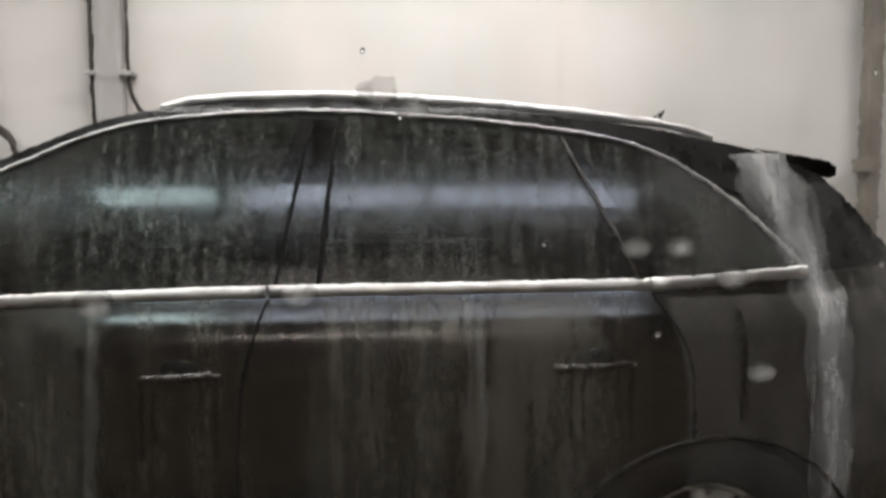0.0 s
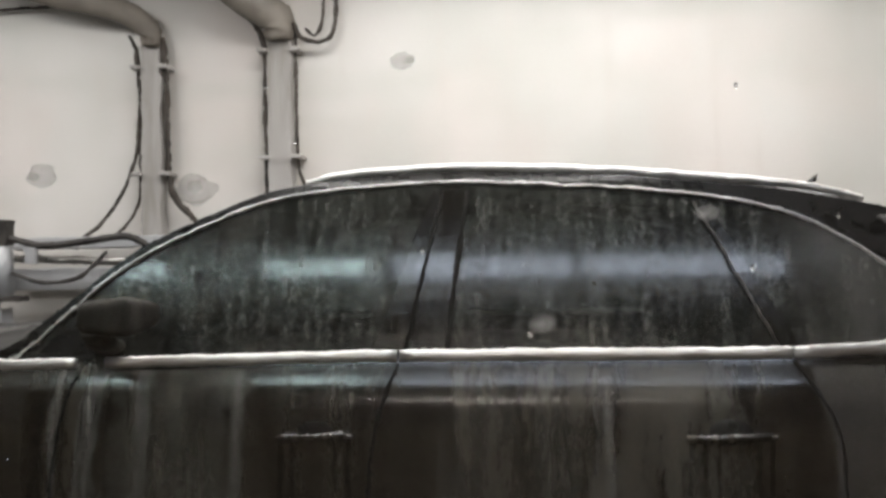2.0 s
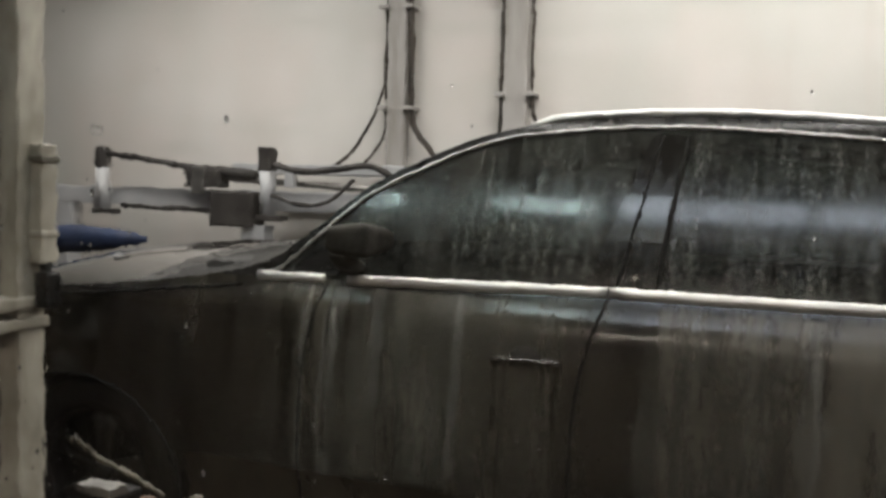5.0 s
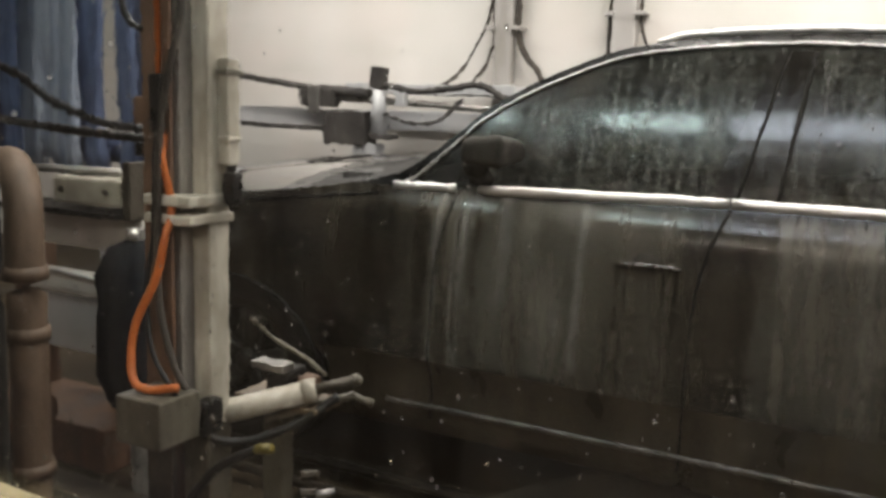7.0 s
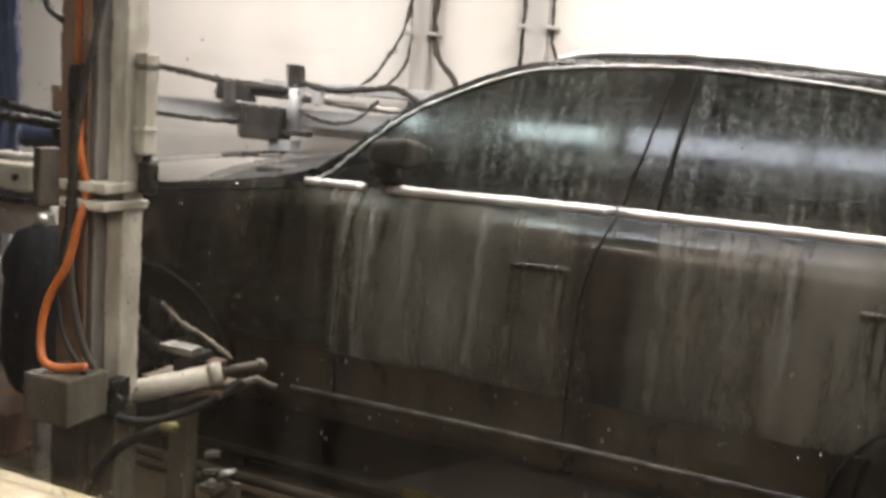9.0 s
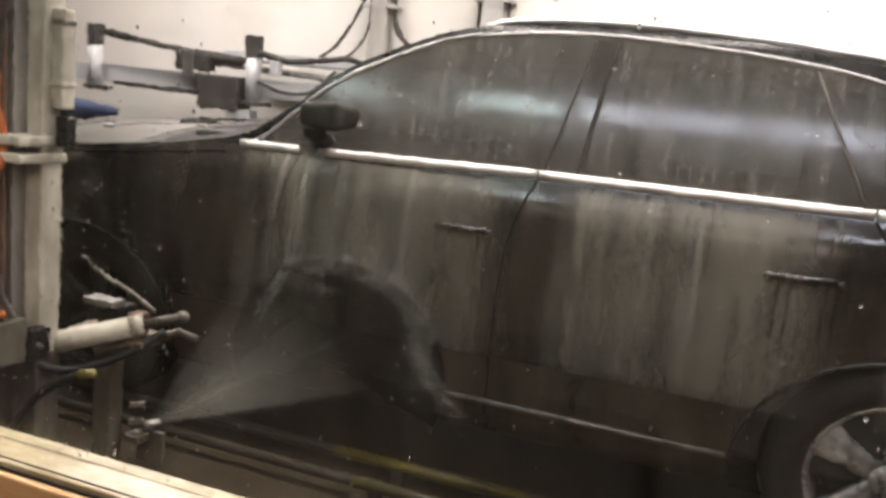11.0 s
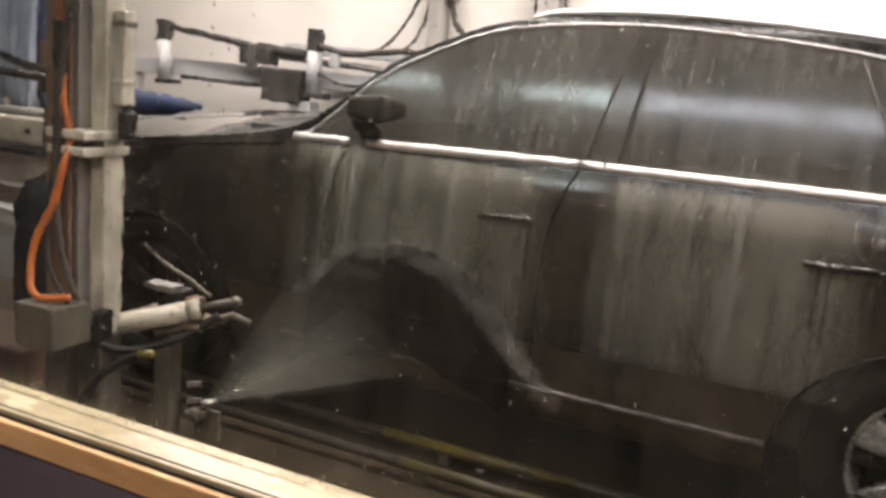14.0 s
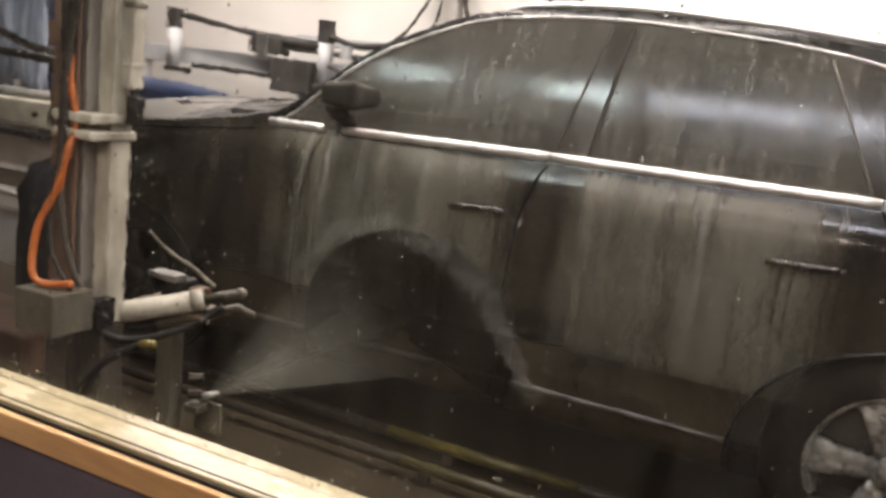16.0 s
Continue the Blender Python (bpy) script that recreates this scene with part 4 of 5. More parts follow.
plan = through_points([(-1.58, 0.62), (-1.54, 0.42), (-1.45, 0.26), (-1.2, 0.10), (-0.9, 0.03), (-0.6, 0.0), (0.0, 0.0), (1.0, 0.003), (1.9, 0.012), (2.2, 0.035), (2.43, 0.072), (2.62, 0.13), (2.8, 0.24), (2.93, 0.40), (3.0, 0.62)])
section = through_points([(0.20, 0.06), (0.26, 0.01), (0.32, -0.016), (0.40, -0.020), (0.45, -0.031), (0.53, -0.057), (0.62, -0.062), (0.80, -0.057), (0.90, -0.053), (0.965, -0.047), (1.005, -0.034), (1.03, -0.022), (1.06, 0.0), (1.15, 0.028), (1.3, 0.082), (1.45, 0.145), (1.52, 0.180), (1.60, 0.27)])
belt = through_points([(-1.6, 1.06), (0.0, 1.06), (1.05, 1.077), (2.0, 1.080), (2.43, 1.101), (3.1, 1.12)])
trim_line = through_points([(0.0, 1.062), (0.05, 1.077), (0.178, 1.188), (0.295, 1.292), (0.437, 1.376), (0.733, 1.487), (0.95, 1.510), (1.156, 1.518), (1.5, 1.500), (1.813, 1.466), (2.0, 1.425), (2.111, 1.375), (2.26, 1.27), (2.43, 1.103)])
edge = through_points([(-1.58, 0.72), (-1.50, 0.80), (-1.3, 0.90), (-1.1, 0.945), (-0.65, 0.995), (-0.25, 1.045), (0.0, 1.10), (0.178, 1.225), (0.295, 1.325), (0.437, 1.408), (0.733, 1.518), (0.95, 1.543), (1.156, 1.553), (1.5, 1.538), (1.813, 1.508), (2.111, 1.462), (2.35, 1.412), (2.52, 1.348), (2.62, 1.263), (2.72, 1.165), (2.82, 1.08), (2.92, 1.0), (3.0, 0.94)])
crown = through_points([(-1.58, 0.76), (-1.50, 0.88), (-1.35, 0.990), (-1.06, 1.062), (-0.72, 1.098), (-0.42, 1.11), (-0.30, 1.11), (0.0, 1.19), (0.3, 1.395), (0.5, 1.495), (0.8, 1.575), (1.2, 1.612), (1.7, 1.585), (2.1, 1.53), (2.4, 1.475), (2.52, 1.43), (2.62, 1.34), (2.74, 1.22), (2.85, 1.11), (2.92, 1.04), (3.0, 0.96)])


def side_y(x, z):
    return plan(x) + section(z)


def low_z(x):
    z = 0.235
    for a in AXLES:
        if abs(x - a) < ARCH_R:
            z = max(z, AXLE_Z - 0.02 + ARCH_H * math.sqrt(1 - ((x - a) / ARCH_R) ** 2))
    return z


LEVELS = [0.235, 0.26, 0.29, 0.32, 0.36, 0.40, 0.44, 0.48, 0.487, 0.494, 0.502, 0.53, 0.58, 0.64, 0.70, 0.76, 0.82, 0.87, 0.905, 0.93, 0.945, 0.955, 0.965, 0.975, 0.99, 1.01, 1.035, 1.06]
STATIONS = sorted({round(-1.58 + 0.02 * i, 4) for i in range(230)} | {round(a + s * ARCH_R * math.sin(k * math.pi / 36), 4) for a in AXLES for s in (-1, 1) for k in range(19)})
STATIONS = [x for x in STATIONS if x <= 3.0]


def grid(rows, bm=None):
    bm = bm or bmesh.new()
    vs = [[bm.verts.new(p) for p in row] for row in rows]
    for a, b in zip(vs, vs[1:]):
        for i in range(len(a) - 1):
            bm.faces.new((a[i], a[i + 1], b[i + 1], b[i]))
    return bm


def both_sides(rows):
    bm = grid(rows)
    grid([[(x, CAR_Y - y, z) for x, y, z in row] for row in rows], bm)
    bmesh.ops.remove_doubles(bm, verts=bm.verts[:], dist=0.0004)
    return bm


car = thing("car", "dark brown wet estate car with bright window trim", "car")
rows = []
for x in STATIONS:
    top = min(belt(x), edge(x))
    row = []
    for z in LEVELS:
        if top < 1.06:
            z = 0.235 + (z - 0.235) * (top - 0.235) / 0.825
        else:
            z += (top - 1.06) * max(0, (z - 0.9) / 0.16)
        z = max(z, low_z(x))
        row.append((x, side_y(x, z), z))
    rows.append(row)
low = both_sides(rows)
for e in (0, -1):
    near = rows[e]
    for a, b in zip(near, near[1:]):
        if b[2] - a[2] > 1e-4:
            low.faces.new([low.verts.new(p) for p in (a, b, (b[0], CAR_Y - b[1], b[2]), (a[0], CAR_Y - a[1], a[2]))])
bmesh.ops.remove_doubles(low, verts=low.verts[:], dist=0.0004)
b_seam = through_points([(0.2, 0.972), (0.42, 0.975), (0.55, 0.98), (0.72, 0.985), (0.87, 0.998), (0.99, 1.03), (1.12, 1.056)])
c_seam = through_points([(0.2, 1.78), (0.345, 1.78), (0.55, 1.86), (0.68, 1.95), (0.72, 2.09), (0.86, 2.086), (0.93, 2.072), (1.0, 2.035), (1.12, 1.99)])


def split_off(bm, name, test, material=None, label="dark wet panel with soap runs"):
    """Takes the faces that pass the test out of bm, as a part of their own."""
    bm.normal_update()
    gone = [f for f in bm.faces if test(f.calc_center_median())]
    piece = bmesh.new()
    seen = {}
    for f in gone:
        vs = []
        for v in f.verts:
            if v.index not in seen:
                seen[v.index] = piece.verts.new(v.co)
            vs.append(seen[v.index])
        piece.faces.new(vs)
    bmesh.ops.delete(bm, geom=gone, context="FACES")
    part(name, piece, material or PAINT, car, label, True)


for far in (False, True):
    low.verts.index_update()
    split_off(low, "rocker_panel", lambda p: (p.y > 0.93) == far and -0.24 < p.x < 1.72 and p.z < 0.499, CLADDING, "dark brown sill panel")
    low.verts.index_update()
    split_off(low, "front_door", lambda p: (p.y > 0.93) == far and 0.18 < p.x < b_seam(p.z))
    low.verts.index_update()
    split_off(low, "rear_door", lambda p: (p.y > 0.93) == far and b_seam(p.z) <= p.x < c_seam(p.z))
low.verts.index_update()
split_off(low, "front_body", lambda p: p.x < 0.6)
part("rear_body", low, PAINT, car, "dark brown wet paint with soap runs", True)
rows = []
for x in STATIONS:
    lo, hi = belt(x), edge(x)
    if hi < lo + 0.002:
        continue
    if 0 <= x <= 2.43:
        lo = max(lo, trim_line(x))
    rows.append([(x, side_y(x, lo + (hi - lo) * k / 8), lo + (hi - lo) * k / 8) for k in range(9)])
SURROUND = rows


def top_rows(x0, x1, lift=0.0):
    out = []
    for x in STATIONS:
        if x0 - 1e-6 <= x <= x1 + 1e-6:
            e, c = edge(x), crown(x)
            ye = side_y(x, e)
            row = []
            for k in range(29):
                u = -1 + k / 14
                row.append((x, CAR_Y / 2 + u * (CAR_Y / 2 - ye), e + (c - e) * (1 - abs(u) ** 2.4) + lift))
            out.append(row)
    return out


part("bonnet", grid(top_rows(-1.58, -0.46)), POOLED, car, smooth=True)
part("cowl", grid(top_rows(-0.46, -0.36)), BLACK, car, smooth=True)
part("windscreen", grid(top_rows(-0.36, 0.50)), SCREEN, car, smooth=True)
part("roof", grid(top_rows(0.50, 2.52)), POOLED, car, smooth=True)
part("rear_window", grid(top_rows(2.52, 3.0)), GLASS, car, smooth=True)
part("tailgate_spoiler", grid([[(2.40 + 0.24 * t, 0.30 + 0.02 * t + (CAR_Y - 0.60 - 0.04 * t) * k / 16, z0 + (z1 - z0) * t + 0.035 * (1 - abs(k / 8 - 1) ** 3)) for k in range(17)] for t, z0, z1 in ((0, 1.425, 1.425), (0.4, 1.425, 1.388), (0.9, 1.425, 1.388), (1, 1.425, 1.375), (1, 1.40, 1.348), (0.85, 1.40, 1.335), (0.3, 1.33, 1.32))]), BLACK, car, "dark roof spoiler", True)


# side windows, pillars and trims
def window_patch(xa, xb, inset=0.006, slant=(0, 0, 0, 0)):
    """Glass between two slanting lines; slant: bottom and top x of each line."""
    b0, t0, b1, t1 = slant
    out = []
    n = 40
    for i in range(n + 1):
        u = i / n
        xlo, xhi = b0 + (b1 - b0) * u, t0 + (t1 - t0) * u
        zlo = belt(xlo)
        zhi = max(trim_line(xhi), zlo + 0.001)
        out.append([(xlo + (xhi - xlo) * k / 12, side_y(xlo + (xhi - xlo) * k / 12, zlo + (zhi - zlo) * k / 12) + inset, zlo + (zhi - zlo) * k / 12) for k in range(13)])
    return out


def window_strip(x0, x1, inset):
    out = []
    for i in range(61):
        x = x0 + (x1 - x0) * i / 60
        zlo, zhi = belt(x), max(trim_line(x), belt(x) + 0.001)
        out.append([(x, side_y(x, zlo + (zhi - zlo) * k / 12) + inset, zlo + (zhi - zlo) * k / 12) for k in range(13)])
    return out


def pair(name, bm, material, label="", smooth=False):
    """The piece on the near side and its twin on the far side."""
    me = bpy.data.meshes.new("tmp")
    bm.to_mesh(me)
    other = bmesh.new()
    other.from_mesh(me)
    bpy.data.meshes.remove(me)
    for v in other.verts:
        v.co.y = CAR_Y - v.co.y
    part(name, other, material, car, label, smooth)
    return part(name, bm, material, car, label, smooth)


pair("window_surround", grid(SURROUND), BLACK, smooth=True)
front_w = window_strip(0.0, 0.35, 0.006)[:-1] + window_patch(0, 0, 0.006, (0.35, 0.35, 1.0, 1.13))
pair("side_window", grid(front_w), GLASS, "dark tinted front side window with water runs", True)
pair("side_window", grid(window_patch(0, 0, 0.006, (1.0, 1.13, 1.975, 1.80))), GLASS, "dark tinted rear side window with water runs", True)
pair("side_window", grid(window_patch(0, 0, 0.006, (1.975, 1.80, 2.18, 2.18)) + window_strip(2.18, 2.43, 0.006)[1:]), GLASS, "dark tinted quarter window", True)


def on_side(pts, out=0.0):
    return [(x, side_y(x, z) - out, z) for x, z in pts]


def slab(b0, b1, t0, t1, zb, zt, out):
    rows = []
    for i in range(5):
        u = i / 4
        rows.append([(b0 + (b1 - b0) * u + (t0 + (t1 - t0) * u - b0 - (b1 - b0) * u) * k / 10, 0, zb + (zt - zb) * k / 10) for k in range(11)])
    face = [[(x, side_y(x, z) - out, z) for x, _, z in r] for r in rows]
    bm = grid(face)
    r = bmesh.ops.extrude_face_region(bm, geom=bm.faces[:])
    bmesh.ops.translate(bm, verts=[v for v in r["geom"] if isinstance(v, bmesh.types.BMVert)], vec=(0, 0.012, 0))
    return bm


pair("door_pillar", slab(0.992, 1.066, 1.128, 1.150, 1.092, 1.498, 0.003), PILLAR, "gloss black pillar panel")
pair("door_pillar", slab(1.078, 1.166, 1.158, 1.212, 1.092, 1.498, 0.003), PILLAR, "gloss black pillar panel")
pair("quarter_pillar", slab(1.972, 2.016, 1.800, 1.828, 1.092, 1.455, 0.003), PILLAR)
pair("pillar_seal", tube(on_side([(1.174 + 0.046 * k / 8, 1.094 + 0.40 * k / 8) for k in range(9)], 0.004), 0.0055, 6), SEAM, smooth=True)
pair("pillar_seal", tube(on_side([(1.072 + 0.082 * k / 8, 1.094 + 0.40 * k / 8) for k in range(9)], 0.002), 0.0045, 6), SEAM, smooth=True)
pair("quarter_strip", tube(on_side([(1.966 - 0.170 * k / 8, 1.094 + 0.36 * k / 8) for k in range(9)], 0.005), 0.003, 6), SKIRT, "thin dull strip", True)
pair("mirror_sail", slab(0.10, 0.26, 0.235, 0.30, 1.075, 1.225, 0.001), BLACK)


def belt_strip(x0, x1):
    n = max(6, int((x1 - x0) / 0.04))
    pts = on_side([(x0 + (x1 - x0) * i / n, belt(x0 + (x1 - x0) * i / n) + 0.002) for i in range(n + 1)], 0.003)
    return tube(pts, 0.0165, 10, ry=0.009)


for x0, x1 in ((-0.004, 0.222), (0.30, 1.052), (1.058, 1.990), (1.996, 2.43)):
    pair("belt_trim", belt_strip(x0, x1), CHROME, "bright metal window trim", True)
upper = [0.0, 0.025] + [0.05 + 0.0425 * i for i in range(57)]
upper = [x for x in upper if x <= 2.42] + [2.43]
pair("window_trim", tube(on_side([(x, trim_line(x) + 0.004) for x in upper], 0.002), 0.0050, 8, ry=0.004), DULLTRIM, "thin bright metal window trim", True)
rail_line = through_points([(0.77, 1.530), (0.85, 1.552), (1.0, 1.561), (1.2, 1.565), (1.5, 1.553), (1.8, 1.528), (2.0, 1.505), (2.16, 1.479), (2.24, 1.455)])
rails = []
for side in (0, 1):
    pts = [(x, 0.235 + 0.02 * (x - 1.2) ** 2, rail_line(x)) for x in [0.77 + 0.03 * i for i in range(50)]]
    if side:
        pts = [(x, CAR_Y - y, z) for x, y, z in pts]
    part("roof_rail", tube(pts, 0.0115, 10, ry=0.012), CHROME, car, "bright metal roof rail", True)
plinth = [x for x in STATIONS if 0.80 <= x <= 2.22]
pair("rail_plinth", grid([[(x, side_y(x, edge(x)) + (0.238 - side_y(x, edge(x))) * k / 4, edge(x) - 0.004 + (rail_line(x) - 0.004 - edge(x)) * k / 4) for k in range(5)] for x in plinth]), BLACK, "black rail plinth", True)
part("antenna_fin", grid([[(2.20 + 0.11 * k / 8 + 0.04 * t, 0.93 + s * 0.014 * (1 - t) * math.sin(math.pi * min(1, k / 8 + 0.05)), 1.49 + 0.098 * t * (0.25 + 0.75 * k / 8)) for k in range(9)] for s, t in ((1, 0), (1, 0.5), (0, 1), (-1, 0.5), (-1, 0))]), BLACK, car, "small black roof antenna", True)
for name, pts in (
    ("door_seam", [(1.056, 1.062), (1.03, 0.99), (0.998, 0.87), (0.985, 0.72), (0.98, 0.55), (0.975, 0.42), (0.972, 0.30)]),
    ("door_seam", [(1.994, 1.066), (2.035, 1.0), (2.072, 0.93), (2.086, 0.86), (2.09, 0.78), (2.09, 0.705)]),
    ("door_seam", [(0.235, 1.045), (0.21, 0.95), (0.185, 0.80), (0.175, 0.6), (0.17, 0.42), (0.168, 0.30)]),
    ("bonnet_seam", [(-1.2, 0.90), (-0.9, 0.945), (-0.6, 0.972), (-0.3, 1.005), (-0.05, 1.035)]),
):
    pair(name, tube(on_side([(p.x, p.z) for p in curve([(x, 0, z) for x, z in pts], 6)], 0.0015), 0.0042, 6), SEAM, smooth=True)
# the highlight line along the sill, built as a grey strip
pair("skirt_highlight", tube([(x, side_y(x, z) - 0.006, z) for x, z in [(0.0 + 0.057 * i, 0.346 - 0.006 * (0.057 * i - 0.8) ** 2) for i in range(31)]], 0.0095, 8, ry=0.009), SKIRT, "grey strip standing for the sill's highlight", True)
for hx0, hx1 in ((0.765, 0.945), (1.735, 1.930)):
    h = part("door_handle", tube([(hx0 + (hx1 - hx0) * k / 10, side_y(hx0, 0.895) - 0.010 - 0.012 * math.sin(math.pi * k / 10), 0.892 + 0.006 * k / 10) for k in range(11)], 0.010, 10, ry=0.008), PAINT, car, "dark painted pull handle", True)
    # flat black bulge in place of the shade inside the finger recess
    cup = bmesh.new()
    bmesh.ops.create_uvsphere(cup, u_segments=20, v_segments=10, radius=1, matrix=Matrix.Translation(((hx0 + hx1) / 2, side_y(hx0, 0.90) + 0.0062, 0.900)) @ Matrix.Diagonal((0.062, 0.008, 0.036, 1)))
    part("recess_shade", cup, BLACK, h, smooth=True)
    part("lock_cap", tube([(hx1 - 0.012, side_y(hx1, 0.89) - 0.018, 0.897), (hx1 + 0.006, side_y(hx1, 0.89) - 0.018, 0.897)], 0.0048, 8), SKIRT, h, "dull metal end cap", True)
for s in (0, 1):
    mm = bmesh.new()
    bmesh.ops.create_cube(mm, size=1, matrix=Matrix.Translation((0.392, -0.11, 1.195)) @ Matrix.Diagonal((0.14, 0.18, 0.105, 1)))
    for v in mm.verts:
        if v.co.y > -0.11:
            v.co.z = 1.185 + (v.co.z - 1.185) * 0.62
        if v.co.x < 0.392:
            v.co.z = 1.19 + (v.co.z - 1.19) * 0.72
    bmesh.ops.bevel(mm, geom=mm.edges[:], offset=0.026, segments=4, affect="EDGES", profile=0.5)
    arm_bm = tube([(0.30, 0.03, 1.10), (0.32, -0.06, 1.125), (0.34, -0.11, 1.15)], 0.022, 10, ry=0.04)
    if s:
        for b in (mm, arm_bm):
            for v in b.verts:
                v.co.y = CAR_Y - v.co.y
    mirror = part("door_mirror", mm, MIRROR, car, "black wing mirror housing", True)
    part("mirror_arm", arm_bm, MIRROR, mirror, smooth=True)

def spoke_bar(line, half, across):
    """A broad tapered wheel spoke with chamfered edges and a shallow groove down its middle."""
    bm = bmesh.new()
    rings = []
    for (x, y, z), w in zip(line, half):
        out = 1 if y > 0 else -1
        shape = ((-1.0, -0.030), (-1.0, -0.006), (-0.82, 0.0), (-0.25, 0.0), (0.0, -0.007), (0.25, 0.0), (0.82, 0.0), (1.0, -0.006), (1.0, -0.030))
        rings.append([bm.verts.new((x + across[0] * w * u, y + out * d, z + across[2] * w * u)) for u, d in shape])
    for a, b in zip(rings, rings[1:]):
        for k in range(9):
            bm.faces.new((a[k], a[(k + 1) % 9], b[(k + 1) % 9], b[k]))
    bm.faces.new(rings[0][::-1])
    bm.faces.new(rings[-1])
    return bm


# cabin, underside, wheel wells
cab = box(-0.3, 2.55, 0.10, CAR_Y - 0.10, 0.30, 1.0, 0.02)
part("cabin_tub", cab, INNER, car)
for sx in (0.95, 1.85):
    for sy in (0.48, 1.38):
        seat = part("seat", box(sx - 0.02, sx + 0.12, sy - 0.22, sy + 0.22, 1.0, 1.25, 0.05), INNER, car, "dark seat back", True)
        part("headrest", box(sx + 0.01, sx + 0.11, sy - 0.13, sy + 0.13, 1.26, 1.42, 0.04), INNER, seat, smooth=True)
part("dashboard", box(-0.3, 0.28, 0.12, CAR_Y - 0.12, 1.0, 1.09, 0.03), INNER, car)
part("underbody", box(-1.4, 2.85, 0.20, CAR_Y - 0.20, 0.20, 0.36, 0.03), BLACK, car)
wheels = []
for ax in AXLES:
    for s in (0, 1):
        well = lathe([(ARCH_R + 0.001, 0.0), (ARCH_R + 0.004, 0.06), (ARCH_R + 0.004, 0.32), (0.05, 0.33)], (0, 0, 0), 48)
        for v in well.verts:
            v.co = Vector((ax + v.co.x, (0.012 + v.co.y) if not s else CAR_Y - 0.012 - v.co.y, AXLE_Z - 0.02 + v.co.z * ARCH_H / ARCH_R))
            v.co.z = max(v.co.z, 0.24)
        part("wheel_well", well, SEAM, car, smooth=True)
        lip = tube([(ax + (ARCH_R + 0.004) * math.cos(a), side_y(ax + ARCH_R * math.cos(a), 0.6) if not s else CAR_Y - side_y(ax + ARCH_R * math.cos(a), 0.6), AXLE_Z - 0.02 + (ARCH_H + 0.004) * math.sin(a)) for a in [math.radians(-8 + 196 * k / 40) for k in range(41)]], 0.0055, 8, ry=0.006, up=(0, 1, 0))
        # front lips take the darker rubber so they sink into shade
        part("arch_lip", lip, SEAM if ax < 0 else BLACK, car, smooth=True)
        w = new("wheel")
        w.parent = car
        w.location = (ax, 0.115 if not s else CAR_Y - 0.115, AXLE_Z)
        flip = 1 if not s else -1
        wheels.append((w, ax, 0.115 if not s else CAR_Y - 0.115))
        tyre = lathe([(r, flip * a) for r, a in ((0.218, -0.085), (0.228, -0.105), (0.26, -0.115), (0.30, -0.113), (0.330, -0.100), (0.343, -0.075), (0.345, -0.045), (0.338, -0.042), (0.338, -0.036), (0.345, -0.033), (0.345, 0.0), (0.338, 0.003), (0.338, 0.009), (0.345, 0.012), (0.345, 0.06), (0.335, 0.10), (0.26, 0.115), (0.218, 0.09))], (0, 0, 0), 56)
        part("tyre", tyre, TYRE, w, "wet black tyre", True)
        rim = lathe([(r, flip * a) for r, a in ((0.228, -0.088), (0.222, -0.096), (0.212, -0.094), (0.205, -0.08), (0.200, -0.02), (0.195, 0.08))], (0, 0, 0), 56)
        # front rims get the shaded copy, rear rims the lit one
        metal = SHADERIM if ax < 0 else RIM
        part("rim_barrel", rim, metal, w, "dark alloy rim with shade in its colour" if ax < 0 else "bright alloy rim", True)
        part("brake_disc", lathe([(0.02, flip * 0.02), (0.16, flip * 0.02), (0.16, flip * 0.04), (0.02, flip * 0.04)], (0, 0, 0), 40), BLACK, w, smooth=True)
        part("hub_cap", lathe([(0.001, flip * -0.088), (0.03, flip * -0.086), (0.046, flip * -0.075), (0.05, flip * -0.04)], (0, 0, 0), 24), metal, w, smooth=True)
        for k in range(5):
            a = 2 * math.pi * k / 5 + 0.157
            co, si = math.cos(a), math.sin(a)
            sp = spoke_bar([(r * co, flip * y, r * si) for r, y in ((0.03, -0.058), (0.08, -0.070), (0.14, -0.080), (0.214, -0.084))], (0.030, 0.034, 0.042, 0.060), (-si, 0, co))
            part("spoke", sp, metal, w, smooth=True)


# ---- water from the rinse nozzle ----
NOZ = Vector((0.207, -0.698, 0.311))
spray = thing("water_spray", "fan of white water mist from a rinse nozzle", "water spray")
sprays = []
AIM = (Vector((0.43, -0.075, 0.475)) - NOZ).to_track_quat("X", "Z").to_matrix().to_4x4()
for k, turn in enumerate((-64, -42, -21, 0, 21, 42, 64)):
    tilt = math.radians(turn)
    rows = []
    for i in range(15):
        x = 0.004 + 0.69 * i / 14
        row = []
        for j in range(17):
            u = -0.37 + 0.97 * j / 16
            h = x * u
            bow = 0.006 * x * math.sin(5 * u + k)
            row.append((x, -math.sin(tilt) * h + math.cos(tilt) * bow, math.cos(tilt) * h + math.sin(tilt) * bow))
        rows.append(row)
    ob = part("mist_sheet", grid(rows), MIST, spray, smooth=True)
    ob.visible_shadow = False
    sprays.append((ob, k))
